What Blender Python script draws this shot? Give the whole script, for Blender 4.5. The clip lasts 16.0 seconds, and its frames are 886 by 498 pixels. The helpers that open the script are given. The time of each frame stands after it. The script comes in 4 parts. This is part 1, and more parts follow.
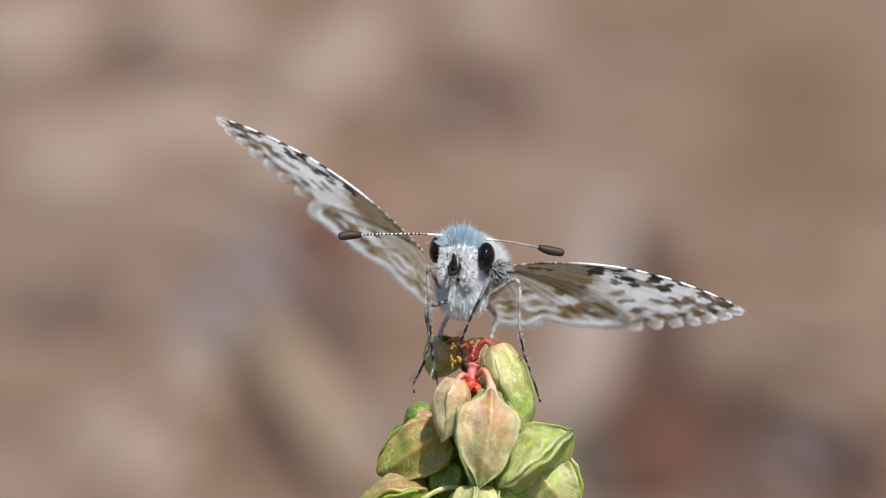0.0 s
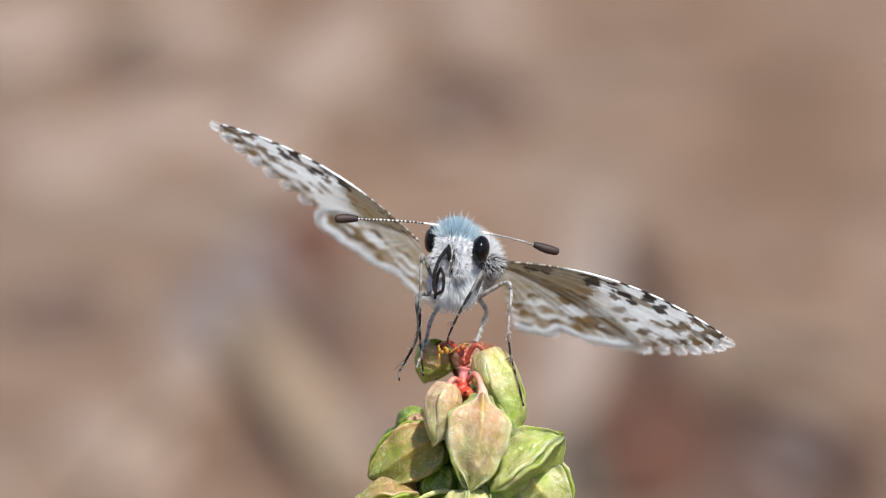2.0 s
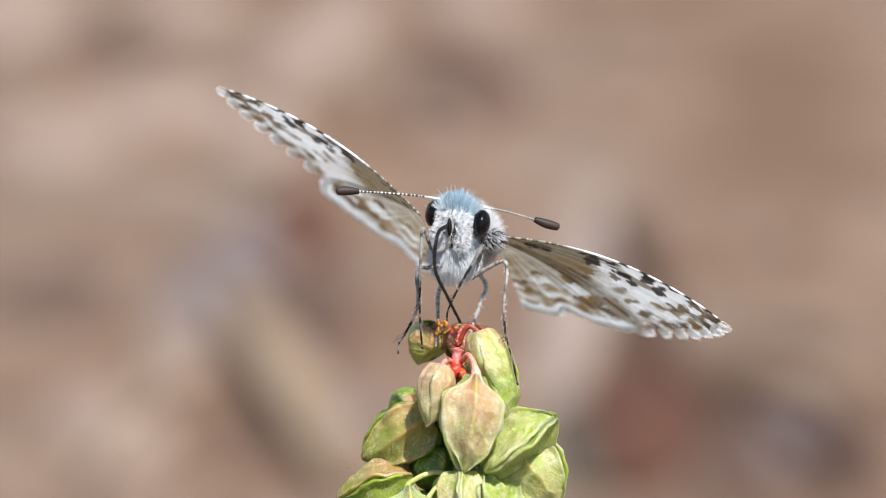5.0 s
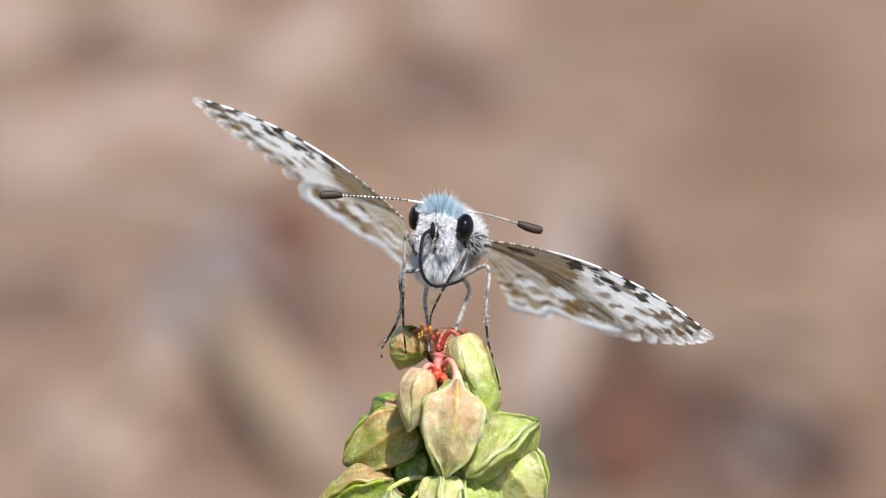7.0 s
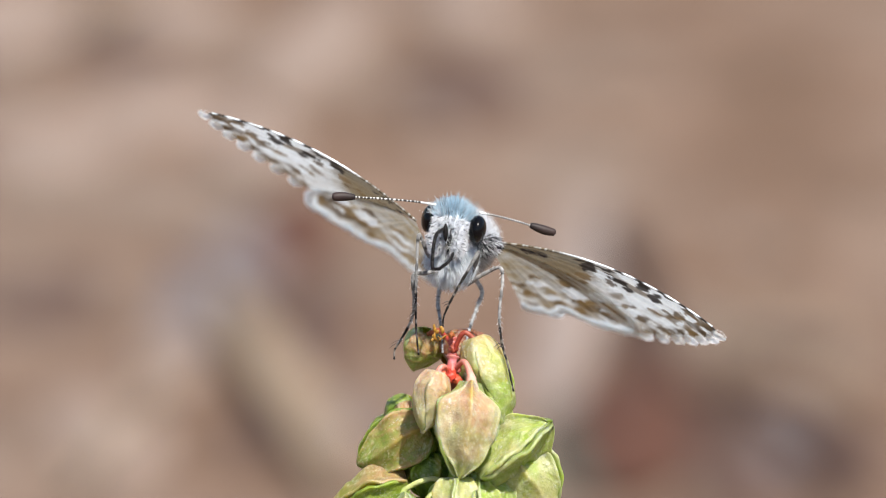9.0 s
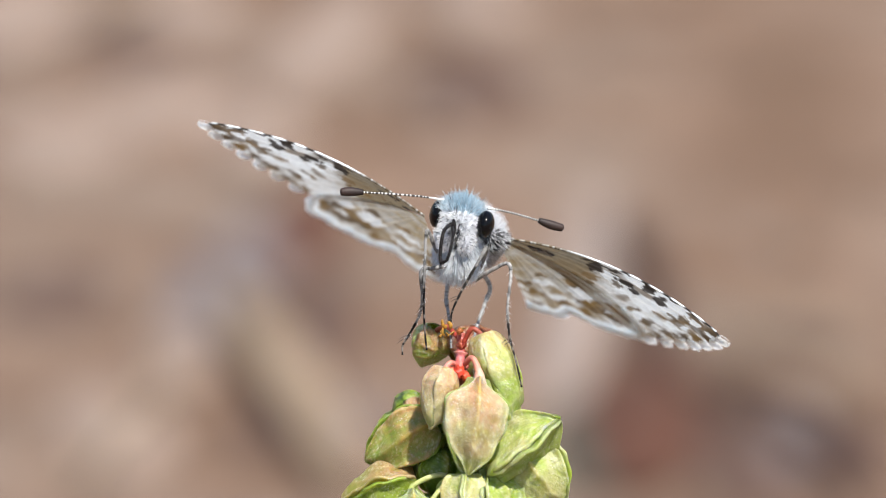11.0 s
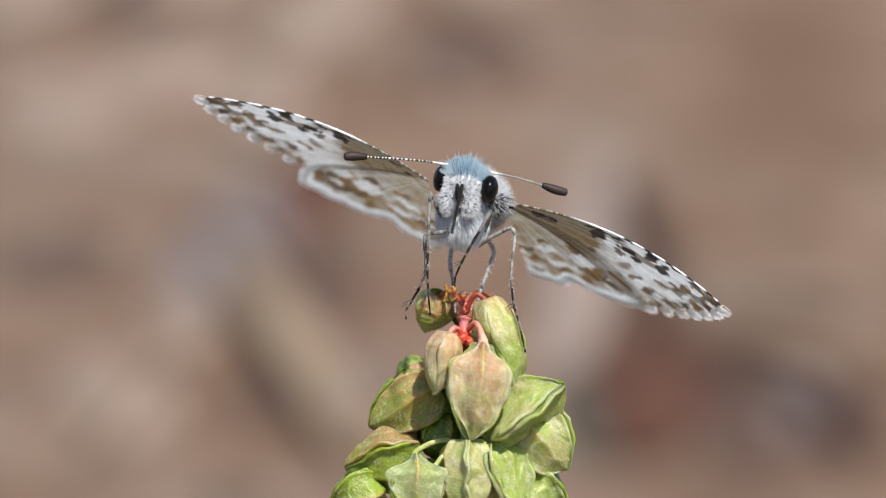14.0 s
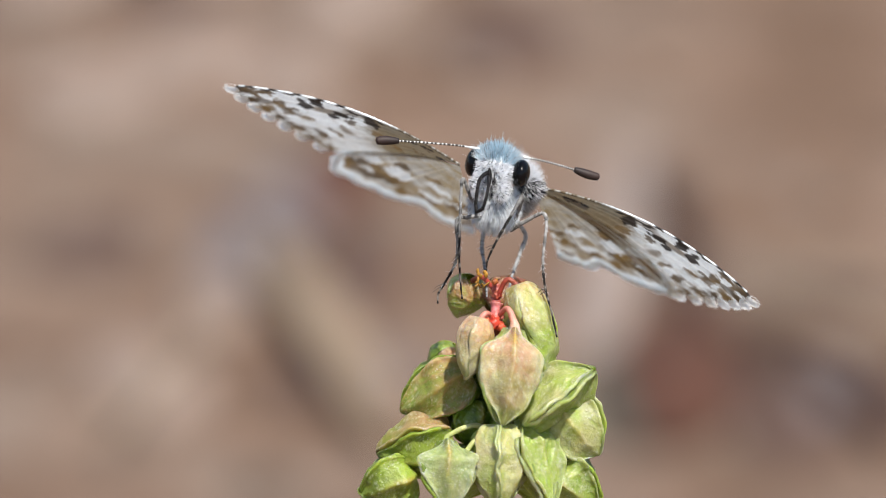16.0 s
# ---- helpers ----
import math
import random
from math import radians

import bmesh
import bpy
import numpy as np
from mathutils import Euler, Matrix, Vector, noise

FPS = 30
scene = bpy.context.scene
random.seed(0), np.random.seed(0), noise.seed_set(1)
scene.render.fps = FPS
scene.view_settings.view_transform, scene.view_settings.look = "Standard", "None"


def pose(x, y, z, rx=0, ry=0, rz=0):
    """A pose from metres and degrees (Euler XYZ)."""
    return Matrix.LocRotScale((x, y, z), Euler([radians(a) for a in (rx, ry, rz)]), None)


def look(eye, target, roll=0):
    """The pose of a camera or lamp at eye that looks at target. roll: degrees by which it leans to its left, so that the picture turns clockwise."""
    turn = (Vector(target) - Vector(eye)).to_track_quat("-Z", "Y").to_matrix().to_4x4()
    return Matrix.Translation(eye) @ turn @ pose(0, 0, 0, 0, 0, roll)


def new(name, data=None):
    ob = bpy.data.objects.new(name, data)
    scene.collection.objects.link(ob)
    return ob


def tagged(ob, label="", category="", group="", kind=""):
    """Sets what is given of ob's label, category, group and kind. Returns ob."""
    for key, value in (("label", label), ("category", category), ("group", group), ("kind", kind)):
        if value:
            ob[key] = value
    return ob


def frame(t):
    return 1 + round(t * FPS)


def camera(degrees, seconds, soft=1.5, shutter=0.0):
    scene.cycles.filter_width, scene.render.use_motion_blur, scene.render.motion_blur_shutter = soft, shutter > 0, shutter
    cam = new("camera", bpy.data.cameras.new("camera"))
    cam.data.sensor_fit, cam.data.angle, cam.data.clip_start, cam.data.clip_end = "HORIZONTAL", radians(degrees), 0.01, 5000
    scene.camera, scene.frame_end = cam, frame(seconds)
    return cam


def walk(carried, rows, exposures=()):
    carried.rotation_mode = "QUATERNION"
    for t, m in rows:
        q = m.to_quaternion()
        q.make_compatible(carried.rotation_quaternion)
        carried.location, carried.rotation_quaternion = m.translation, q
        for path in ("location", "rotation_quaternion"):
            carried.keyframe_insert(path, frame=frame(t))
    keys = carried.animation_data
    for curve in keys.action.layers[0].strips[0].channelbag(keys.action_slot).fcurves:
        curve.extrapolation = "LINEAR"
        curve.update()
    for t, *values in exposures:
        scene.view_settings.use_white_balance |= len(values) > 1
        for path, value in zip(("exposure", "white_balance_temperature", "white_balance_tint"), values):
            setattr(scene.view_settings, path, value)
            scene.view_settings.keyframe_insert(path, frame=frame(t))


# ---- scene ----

# ---------------------------------------------------------------- camera
# A macro lens held still in place; the picture only pans and tilts a little.
TILT = 15.0                      # degrees below level
FOCUS = 0.213                    # metres to the insect's eyes
STAGE = pose(0, 0, 0.26, -TILT)  # working axes: x right, y away, z up the picture
STEP = 0.007681                  # degrees of turn for one unit of drift
cam = camera(12.0, 16.0, 1.0, 0.0)
cam.data.dof.use_dof = True
cam.data.dof.focus_distance = FOCUS + 0.0004
cam.data.dof.aperture_fstop = 36.0
EYE = STAGE @ Vector((0, -FOCUS, 0))


def aim(dx, dy):
    """The camera's pose when the picture has drifted by dx to the right and dy down."""
    return pose(*EYE, 90 - TILT + dy * STEP, 0, dx * STEP / math.cos(radians(TILT)))


DRIFT = ((0.0, 0, 0), (0.5, -27, -4.5), (1.0, -14, -1.5), (1.5, -21.5, -2), (2.0, -15.5, 7), (2.5, -40, -11.3),
         (3.0, -42.7, -17), (3.5, -32.3, -21.5), (3.7, -41, -27), (5.8, -20.7, -26), (6.0, -52, -26.5), (6.5, -47.5, -28),
         (7.0, -60.7, -17.3), (7.5, -42.7, -23.5), (8.0, -21.3, -14), (8.5, -29, -18), (8.7, -36.5, -14),
         (10.8, -18, -26.8), (11.0, -21, -21.5), (11.5, -27, -27), (12.0, 3.5, -36), (12.5, -33, -40))
DRIFT += ((13.0, -6, -47.7), (13.5, -40.5, -62.7), (14.0, -14.5, -82.8), (14.5, 22, -89), (15.0, 11.5, -92),
          (15.5, 59, -95), (16.0, 42, -109))
# the picture's own brightness drifts a little
GLOW = ((0.0, 0.58), (0.5, 0.76), (1.0, 0.69), (1.5, 0.74), (2.0, 0.75), (2.5, 0.81), (3.0, 0.80), (3.5, 0.76), (5.8, 0.92),
        (6.5, 0.92), (7.5, 0.91), (8.0, 0.88), (8.5, 0.77), (8.7, 0.79), (10.8, 0.88), (11.5, 0.86), (12.0, 0.87), (12.5, 0.90),
        (13.0, 0.66), (13.5, 0.77), (14.0, 0.56), (14.5, 0.70), (15.0, 0.81), (15.5, 0.78), (16.0, 0.68))
walk(cam, [(t, aim(dx, dy)) for t, dx, dy in DRIFT], GLOW)

# ---------------------------------------------------------------- light
SUN_TO = Vector((0.24, -0.42, 0.86)).normalized()
world = bpy.data.worlds.new("sky")
scene.world = world
world.use_nodes = True
wn = world.node_tree.nodes
sky = wn.new("ShaderNodeTexSky")
sky.sky_type, sky.sun_disc = "NISHITA", False
sky.sun_elevation = math.asin(SUN_TO.z)
sky.sun_rotation = math.atan2(SUN_TO.x, SUN_TO.y)
world.node_tree.links.new(sky.outputs["Color"], wn["Background"].inputs["Color"])
wn["Background"].inputs["Strength"].default_value = 0.075
sun = new("sun", bpy.data.lights.new("sun", "SUN"))
sun.data.energy, sun.data.angle, sun.data.color = 3.7, radians(0.5), (1.0, 0.95, 0.87)
sun.matrix_world = look(SUN_TO * 3, (0, 0, 0))
scene.view_settings.exposure = 0.95


# ---------------------------------------------------------------- materials
def material(name, color=(0.5, 0.5, 0.5), rough=0.6, attr="", scale=900.0, vary=0.25, bump=0.0, bump_scale=3000.0,
             translucent=0.0, spec=0.4, sheen=0.0, metal=0.0, coat=0.0, warm=None, flesh=0.0, glint=0.0):
    """A procedural surface: base colour or colour attribute, two scales of variation, fine relief, light let through."""
    m = bpy.data.materials.new(name)
    m.use_nodes = True
    t = m.node_tree
    n, l = t.nodes, t.links
    b = n["Principled BSDF"]
    out = n["Material Output"]
    co = n.new("ShaderNodeTexCoord")
    if attr:
        base = n.new("ShaderNodeAttribute")
        base.attribute_name = attr
        base_out = base.outputs["Color"]
    else:
        base = n.new("ShaderNodeRGB")
        base.outputs[0].default_value = (*color, 1)
        base_out = base.outputs[0]
    fine, broad = n.new("ShaderNodeTexNoise"), n.new("ShaderNodeTexNoise")
    for tex, s in ((fine, scale), (broad, scale * 0.17)):
        tex.inputs["Scale"].default_value, tex.inputs["Detail"].default_value = s, 4
        l.new(co.outputs["Object"], tex.inputs["Vector"])
    mul = n.new("ShaderNodeMath")
    mul.operation = "MULTIPLY_ADD"
    l.new(fine.outputs["Fac"], mul.inputs[0])
    l.new(broad.outputs["Fac"], mul.inputs[1])
    mul.inputs[2].default_value = 0.0
    ramp = n.new("ShaderNodeMapRange")
    ramp.inputs["From Min"].default_value, ramp.inputs["From Max"].default_value = 0.12, 0.40
    ramp.inputs["To Min"].default_value, ramp.inputs["To Max"].default_value = 1 - vary, 1 + vary
    l.new(mul.outputs[0], ramp.inputs["Value"])
    tint = n.new("ShaderNodeVectorMath")
    tint.operation = "SCALE"
    l.new(base_out, tint.inputs[0])
    l.new(ramp.outputs["Result"], tint.inputs["Scale"])
    l.new(tint.outputs["Vector"], b.inputs["Base Color"])
    if glint:
        # sparkle painted into the base colour: scattered pale specks
        cell, dot, area, keep, both, mixc = (n.new("ShaderNode" + k) for k in ("TexVoronoi", "MapRange", "TexNoise", "MapRange", "Math", "Mix"))
        cell.inputs["Scale"].default_value, area.inputs["Scale"].default_value = glint, glint * 0.13
        for tex in (cell, area):
            l.new(co.outputs["Object"], tex.inputs["Vector"])
        for node, source, lo, hi, a, z in ((dot, cell.outputs["Distance"], 0.16, 0.34, 1.0, 0.0), (keep, area.outputs["Fac"], 0.50, 0.65, 0.0, 0.6)):
            l.new(source, node.inputs["Value"])
            for key, value in (("From Min", lo), ("From Max", hi), ("To Min", a), ("To Max", z)):
                node.inputs[key].default_value = value
        both.operation, mixc.data_type = "MULTIPLY", "RGBA"
        l.new(dot.outputs["Result"], both.inputs[0])
        l.new(keep.outputs["Result"], both.inputs[1])
        l.new(both.outputs[0], mixc.inputs[0])
        l.new(tint.outputs["Vector"], mixc.inputs[6])
        mixc.inputs[7].default_value = (0.93, 0.90, 0.80, 1)
        l.new(mixc.outputs[2], b.inputs["Base Color"])
    b.inputs["Roughness"].default_value = rough
    b.inputs["Specular IOR Level"].default_value = spec
    b.inputs["Sheen Weight"].default_value = sheen
    b.inputs["Metallic"].default_value = metal
    b.inputs["Coat Weight"].default_value = coat
    if flesh:
        b.inputs["Subsurface Weight"].default_value = flesh
        b.inputs["Subsurface Radius"].default_value = (1.0, 0.85, 0.3)
        b.inputs["Subsurface Scale"].default_value = 0.0009
    if bump:
        bt, bm_ = n.new("ShaderNodeTexNoise"), n.new("ShaderNodeBump")
        bt.inputs["Scale"].default_value, bt.inputs["Detail"].default_value = bump_scale, 5
        l.new(co.outputs["Object"], bt.inputs["Vector"])
        bm_.inputs["Distance"].default_value, bm_.inputs["Strength"].default_value = bump, 1.0
        l.new(bt.outputs["Fac"], bm_.inputs["Height"])
        l.new(bm_.outputs["Normal"], b.inputs["Normal"])
    if translucent:
        tr, mix = n.new("ShaderNodeBsdfTranslucent"), n.new("ShaderNodeMixShader")
        if warm:
            wm = n.new("ShaderNodeVectorMath")
            wm.operation = "MULTIPLY"
            wm.inputs[1].default_value = warm
            l.new(tint.outputs["Vector"], wm.inputs[0])
            l.new(wm.outputs["Vector"], tr.inputs["Color"])
        else:
            l.new(tint.outputs["Vector"], tr.inputs["Color"])
        mix.inputs["Fac"].default_value = translucent
        l.new(b.outputs["BSDF"], mix.inputs[1])
        l.new(tr.outputs["BSDF"], mix.inputs[2])
        l.new(mix.outputs["Shader"], out.inputs["Surface"])
    return m


WING = material("wing_scales", attr="tint", rough=0.75, scale=9000, vary=0.16, bump=0.00001, bump_scale=14000,
                translucent=0.40, spec=0.25, sheen=0.15)
FRINGE = material("wing_fringe", attr="tint", rough=0.7, scale=6000, vary=0.04, translucent=0.62, spec=0.1, sheen=0.1)
FUR = material("body_hair", attr="tint", rough=0.7, scale=3000, vary=0.06, translucent=0.45, spec=0.15)
SKIN = material("body_skin", (0.86, 0.88, 0.91), rough=0.8, scale=4000, vary=0.3, bump=0.00002, bump_scale=9000)
EYE_MAT = material("compound_eye", (0.004, 0.004, 0.005), rough=0.2, scale=9000, vary=0.3, bump=0.0000012,
                   bump_scale=30000, spec=0.2)
LEG = material("leg_scales", attr="tint", rough=0.75, spec=0.2, scale=7000, vary=0.3, bump=0.000008, bump_scale=15000)
HORN = material("antenna_scales", attr="tint", rough=0.6, scale=9000, vary=0.15, bump=0.000004, bump_scale=20000)
TONGUE = material("tongue", (0.012, 0.010, 0.010), rough=0.5, scale=9000, vary=0.3, spec=0.15)
VALVE = material("fruit_valve", attr="tint", rough=0.30, scale=2600, vary=0.18, bump=0.00005, bump_scale=9500,
                 translucent=0.24, spec=0.55, warm=(1.0, 1.0, 0.55), flesh=0.6, coat=0.12, glint=6500)
STEM = material("plant_stem", attr="tint", rough=0.42, scale=3000, vary=0.3, bump=0.00006, bump_scale=6000,
                translucent=0.06, spec=0.5, flesh=0.15)
SPECK = material("anther", (0.46, 0.24, 0.04), rough=0.35, scale=5000, vary=0.3, translucent=0.3)


# ---------------------------------------------------------------- mesh helpers (all in millimetres)
def spot(x, z, depth=0.0):
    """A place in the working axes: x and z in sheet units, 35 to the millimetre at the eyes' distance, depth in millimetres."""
    k = (FOCUS * 1000 + depth) / (FOCUS * 1000) / 35.0
    return Vector(((x - 784) * k, depth, (441 - z) * k))


def mesh_of(name, verts, faces, tints=None, smooth=True):
    me = bpy.data.meshes.new(name)
    me.from_pydata([tuple(c * 0.001 for c in v) for v in verts], [], faces)
    if tints is not None:
        col = me.color_attributes.new("tint", "FLOAT_COLOR", "POINT")
        data = np.ones((len(verts), 4), dtype=np.float32)
        data[:, :3] = np.asarray(tints, dtype=np.float32)
        col.data.foreach_set("color", data.ravel())
    if smooth:
        me.polygons.foreach_set("use_smooth", [True] * len(me.polygons))
    me.update()
    return me


def part(name, me, mat, parent, label=""):
    ob = new(name, me)
    if not me.materials:
        me.materials.append(mat)
    ob.parent = parent
    if label:
        ob["label"] = label
    return ob


def thing(name, m, label, category, group="", kind=""):
    ob = new(name)
    ob.empty_display_size = 0.002
    ob.matrix_world = m
    return tagged(ob, label, category, group, kind)


def soft(x):
    x = min(max(x, 0.0), 1.0)
    return x * x * (3 - 2 * x)


class Shape:
    """Vertices, faces and tints gathered for one mesh."""

    def __init__(self):
        self.v, self.f, self.c = [], [], []

    def add(self, verts, faces, tints):
        k = len(self.v)
        self.v += [tuple(p) for p in verts]
        self.f += [tuple(i + k for i in f) for f in faces]
        self.c += [tuple(c) for c in tints]

    def mesh(self, name, smooth=True):
        return mesh_of(name, self.v, self.f, self.c, smooth)


def smooth_path(points, n):
    """n points along a Catmull-Rom curve through the given ones."""
    p = [Vector(q) for q in points]
    p = [p[0] * 2 - p[1]] + p + [p[-1] * 2 - p[-2]]
    out = []
    for k in range(n):
        u = k / (n - 1) * (len(p) - 3)
        i = min(int(u), len(p) - 4)
        s = u - i
        a, b, c, d = p[i:i + 4]
        out.append(0.5 * (2 * b + (c - a) * s + (2 * a - 5 * b + 4 * c - d) * s * s + (3 * b - a - 3 * c + d) * s ** 3))
    return out


def tube(shape, points, radius, tint, sides=8):
    """A tube along points; radius(s) and tint(s) by the share s of the way."""
    n = len(points)
    side = Vector((0.31, 0.83, 0.46))
    verts, tints, faces = [], [], []
    for i, p in enumerate(points):
        d = (points[min(i + 1, n - 1)] - points[max(i - 1, 0)]).normalized()
        side = (side - d * side.dot(d)).normalized()
        up = d.cross(side)
        s = i / (n - 1)
        for k in range(sides):
            w = 2 * math.pi * k / sides
            verts.append(p + (side * math.cos(w) + up * math.sin(w)) * radius(s))
            tints.append(tint(s))
    for i in range(n - 1):
        for k in range(sides):
            j = (k + 1) % sides
            faces.append((i * sides + k, i * sides + j, (i + 1) * sides + j, (i + 1) * sides + k))
    faces += [tuple(range(sides))[::-1], tuple((n - 1) * sides + k for k in range(sides))]
    shape.add(verts, faces, tints)


def blob(shape, centre, radii, tint, rings=20, sides=28, turn=None, lump=0.0):
    """A rounded body with a slightly uneven surface."""
    turn = turn or Matrix.Identity(3)
    verts, faces = [], []
    for i in range(rings + 1):
        a = math.pi * i / rings
        for k in range(sides):
            w = 2 * math.pi * k / sides
            d = Vector((math.sin(a) * math.cos(w), math.sin(a) * math.sin(w), math.cos(a)))
            q = d * (1 + lump * noise.noise(d * 2.3 + Vector(centre)))
            verts.append(Vector(centre) + turn @ Vector((q.x * radii[0], q.y * radii[1], q.z * radii[2])))
    for i in range(rings):
        for k in range(sides):
            j = (k + 1) % sides
            faces.append((i * sides + k, (i + 1) * sides + k, (i + 1) * sides + j, i * sides + j))
    shape.add(verts, faces, [tint] * len(verts))


def hairs(shape, rng, centre, radii, count, rule, turn=None):
    """Tapering bent hairs on an ellipsoid. rule(direction) gives None or (length, radius, flow, tint)."""
    turn = turn or Matrix.Identity(3)
    done = 0
    while done < count:
        d = Vector((rng.gauss(0, 1), rng.gauss(0, 1), rng.gauss(0, 1))).normalized()
        got = rule(d)
        done += 1
        if got is None:
            continue
        length, r, flow, tint = got
        root = Vector(centre) + turn @ Vector((d.x * radii[0], d.y * radii[1], d.z * radii[2]))
        way = (turn @ d + Vector(flow) + Vector((rng.gauss(0, 1), rng.gauss(0, 1), rng.gauss(0, 1))) * 0.22).normalized()
        bend = (way + Vector(flow) * 0.6 + Vector((rng.gauss(0, 1), rng.gauss(0, 1), rng.gauss(0, 1))) * 0.15).normalized()
        side = way.orthogonal().normalized()
        up = way.cross(side)
        length *= rng.uniform(0.65, 1.2)
        mid, tip = root + way * length * 0.5, root + way * length * 0.5 + bend * length * 0.5
        g = rng.uniform(0.8, 1.15)
        c = (tint[0] * g, tint[1] * g, tint[2] * g)
        ring = []
        for q, rr in ((root, r), (mid, r * 0.8)):
            for k in range(3):
                w = 2.1 * k
                ring.append(q + (side * math.cos(w) + up * math.sin(w)) * rr)
        shape.add(ring + [tip], [(0, 1, 4, 3), (1, 2, 5, 4), (2, 0, 3, 5), (3, 4, 6), (4, 5, 6), (5, 3, 6)], [c] * 7)


# ---------------------------------------------------------------- ground
def ground_material():
    """Dry soil: warm brown and grey-beige patches, crumbs and fine relief."""
    m = material("bare_soil", (0.190, 0.122, 0.089), rough=0.95, scale=120, vary=0.25, bump=0.004, bump_scale=180, spec=0.1)
    n, l = m.node_tree.nodes, m.node_tree.links
    co = n["Texture Coordinate"]
    patch, ramp = n.new("ShaderNodeTexNoise"), n.new("ShaderNodeValToRGB")
    patch.inputs["Scale"].default_value, patch.inputs["Detail"].default_value = 13, 3
    l.new(co.outputs["Object"], patch.inputs["Vector"])
    l.new(patch.outputs["Fac"], ramp.inputs["Fac"])
    ramp.color_ramp.elements[0].position, ramp.color_ramp.elements[1].position = 0.36, 0.66
    ramp.color_ramp.elements[0].color = (0.150, 0.094, 0.064, 1)
    ramp.color_ramp.elements[1].color = (0.220, 0.168, 0.134, 1)
    mid = ramp.color_ramp.elements.new(0.5)
    mid.color = (0.198, 0.131, 0.095, 1)
    scale_node = [k for k in n if k.type == "VECT_MATH"][0]
    l.new(ramp.outputs["Color"], scale_node.inputs[0])
    return m


def on_ground(x, z):
    """The place on the ground behind the sheet's place x, z, and the size of one unit there."""
    way = STAGE.to_3x3() @ Vector((x - 784, FOCUS * 35000, 441 - z)).normalized()
    d = -EYE.z / way.z
    return EYE + way * d, d / (FOCUS * 35000)


def rise(x, y):
    """Gentle lumps of the soil near the plant."""
    return 0.004 * noise.noise(Vector((x * 9, y * 9, 0.3))) * math.exp(-(x * x + y * y) / 9) - 0.004


def ground():
    line = [math.sinh(k / 45 * 5.0) / math.sinh(5.0) * 90 for k in range(-45, 46)]
    verts = [(x * 1000, (y + 0.9) * 1000, 1000 * rise(x, y + 0.9)) for y in line for x in line]
    n = len(line)
    faces = [(j * n + i, j * n + i + 1, (j + 1) * n + i + 1, (j + 1) * n + i) for j in range(n - 1) for i in range(n - 1)]
    ob = new("ground", mesh_of("ground", verts, faces))
    ob.data.materials.append(ground_material())
    return tagged(ob, "dry bare reddish brown soil behind the plant", "ground", kind="structure")


def stone_mesh(rng, w, d, h, name="stone"):
    s = Shape()
    seed = Vector((rng.uniform(0, 50), rng.uniform(0, 50), rng.uniform(0, 50)))
    blob(s, (0, 0, 0), (w, d, h), (1, 1, 1), 14, 20, None, 0.0)
    s.v = [tuple(Vector(v) * (1 + 0.22 * noise.noise(Vector(v) / max(w, d) * 1.6 + seed))) for v in s.v]
    return s.mesh(name)


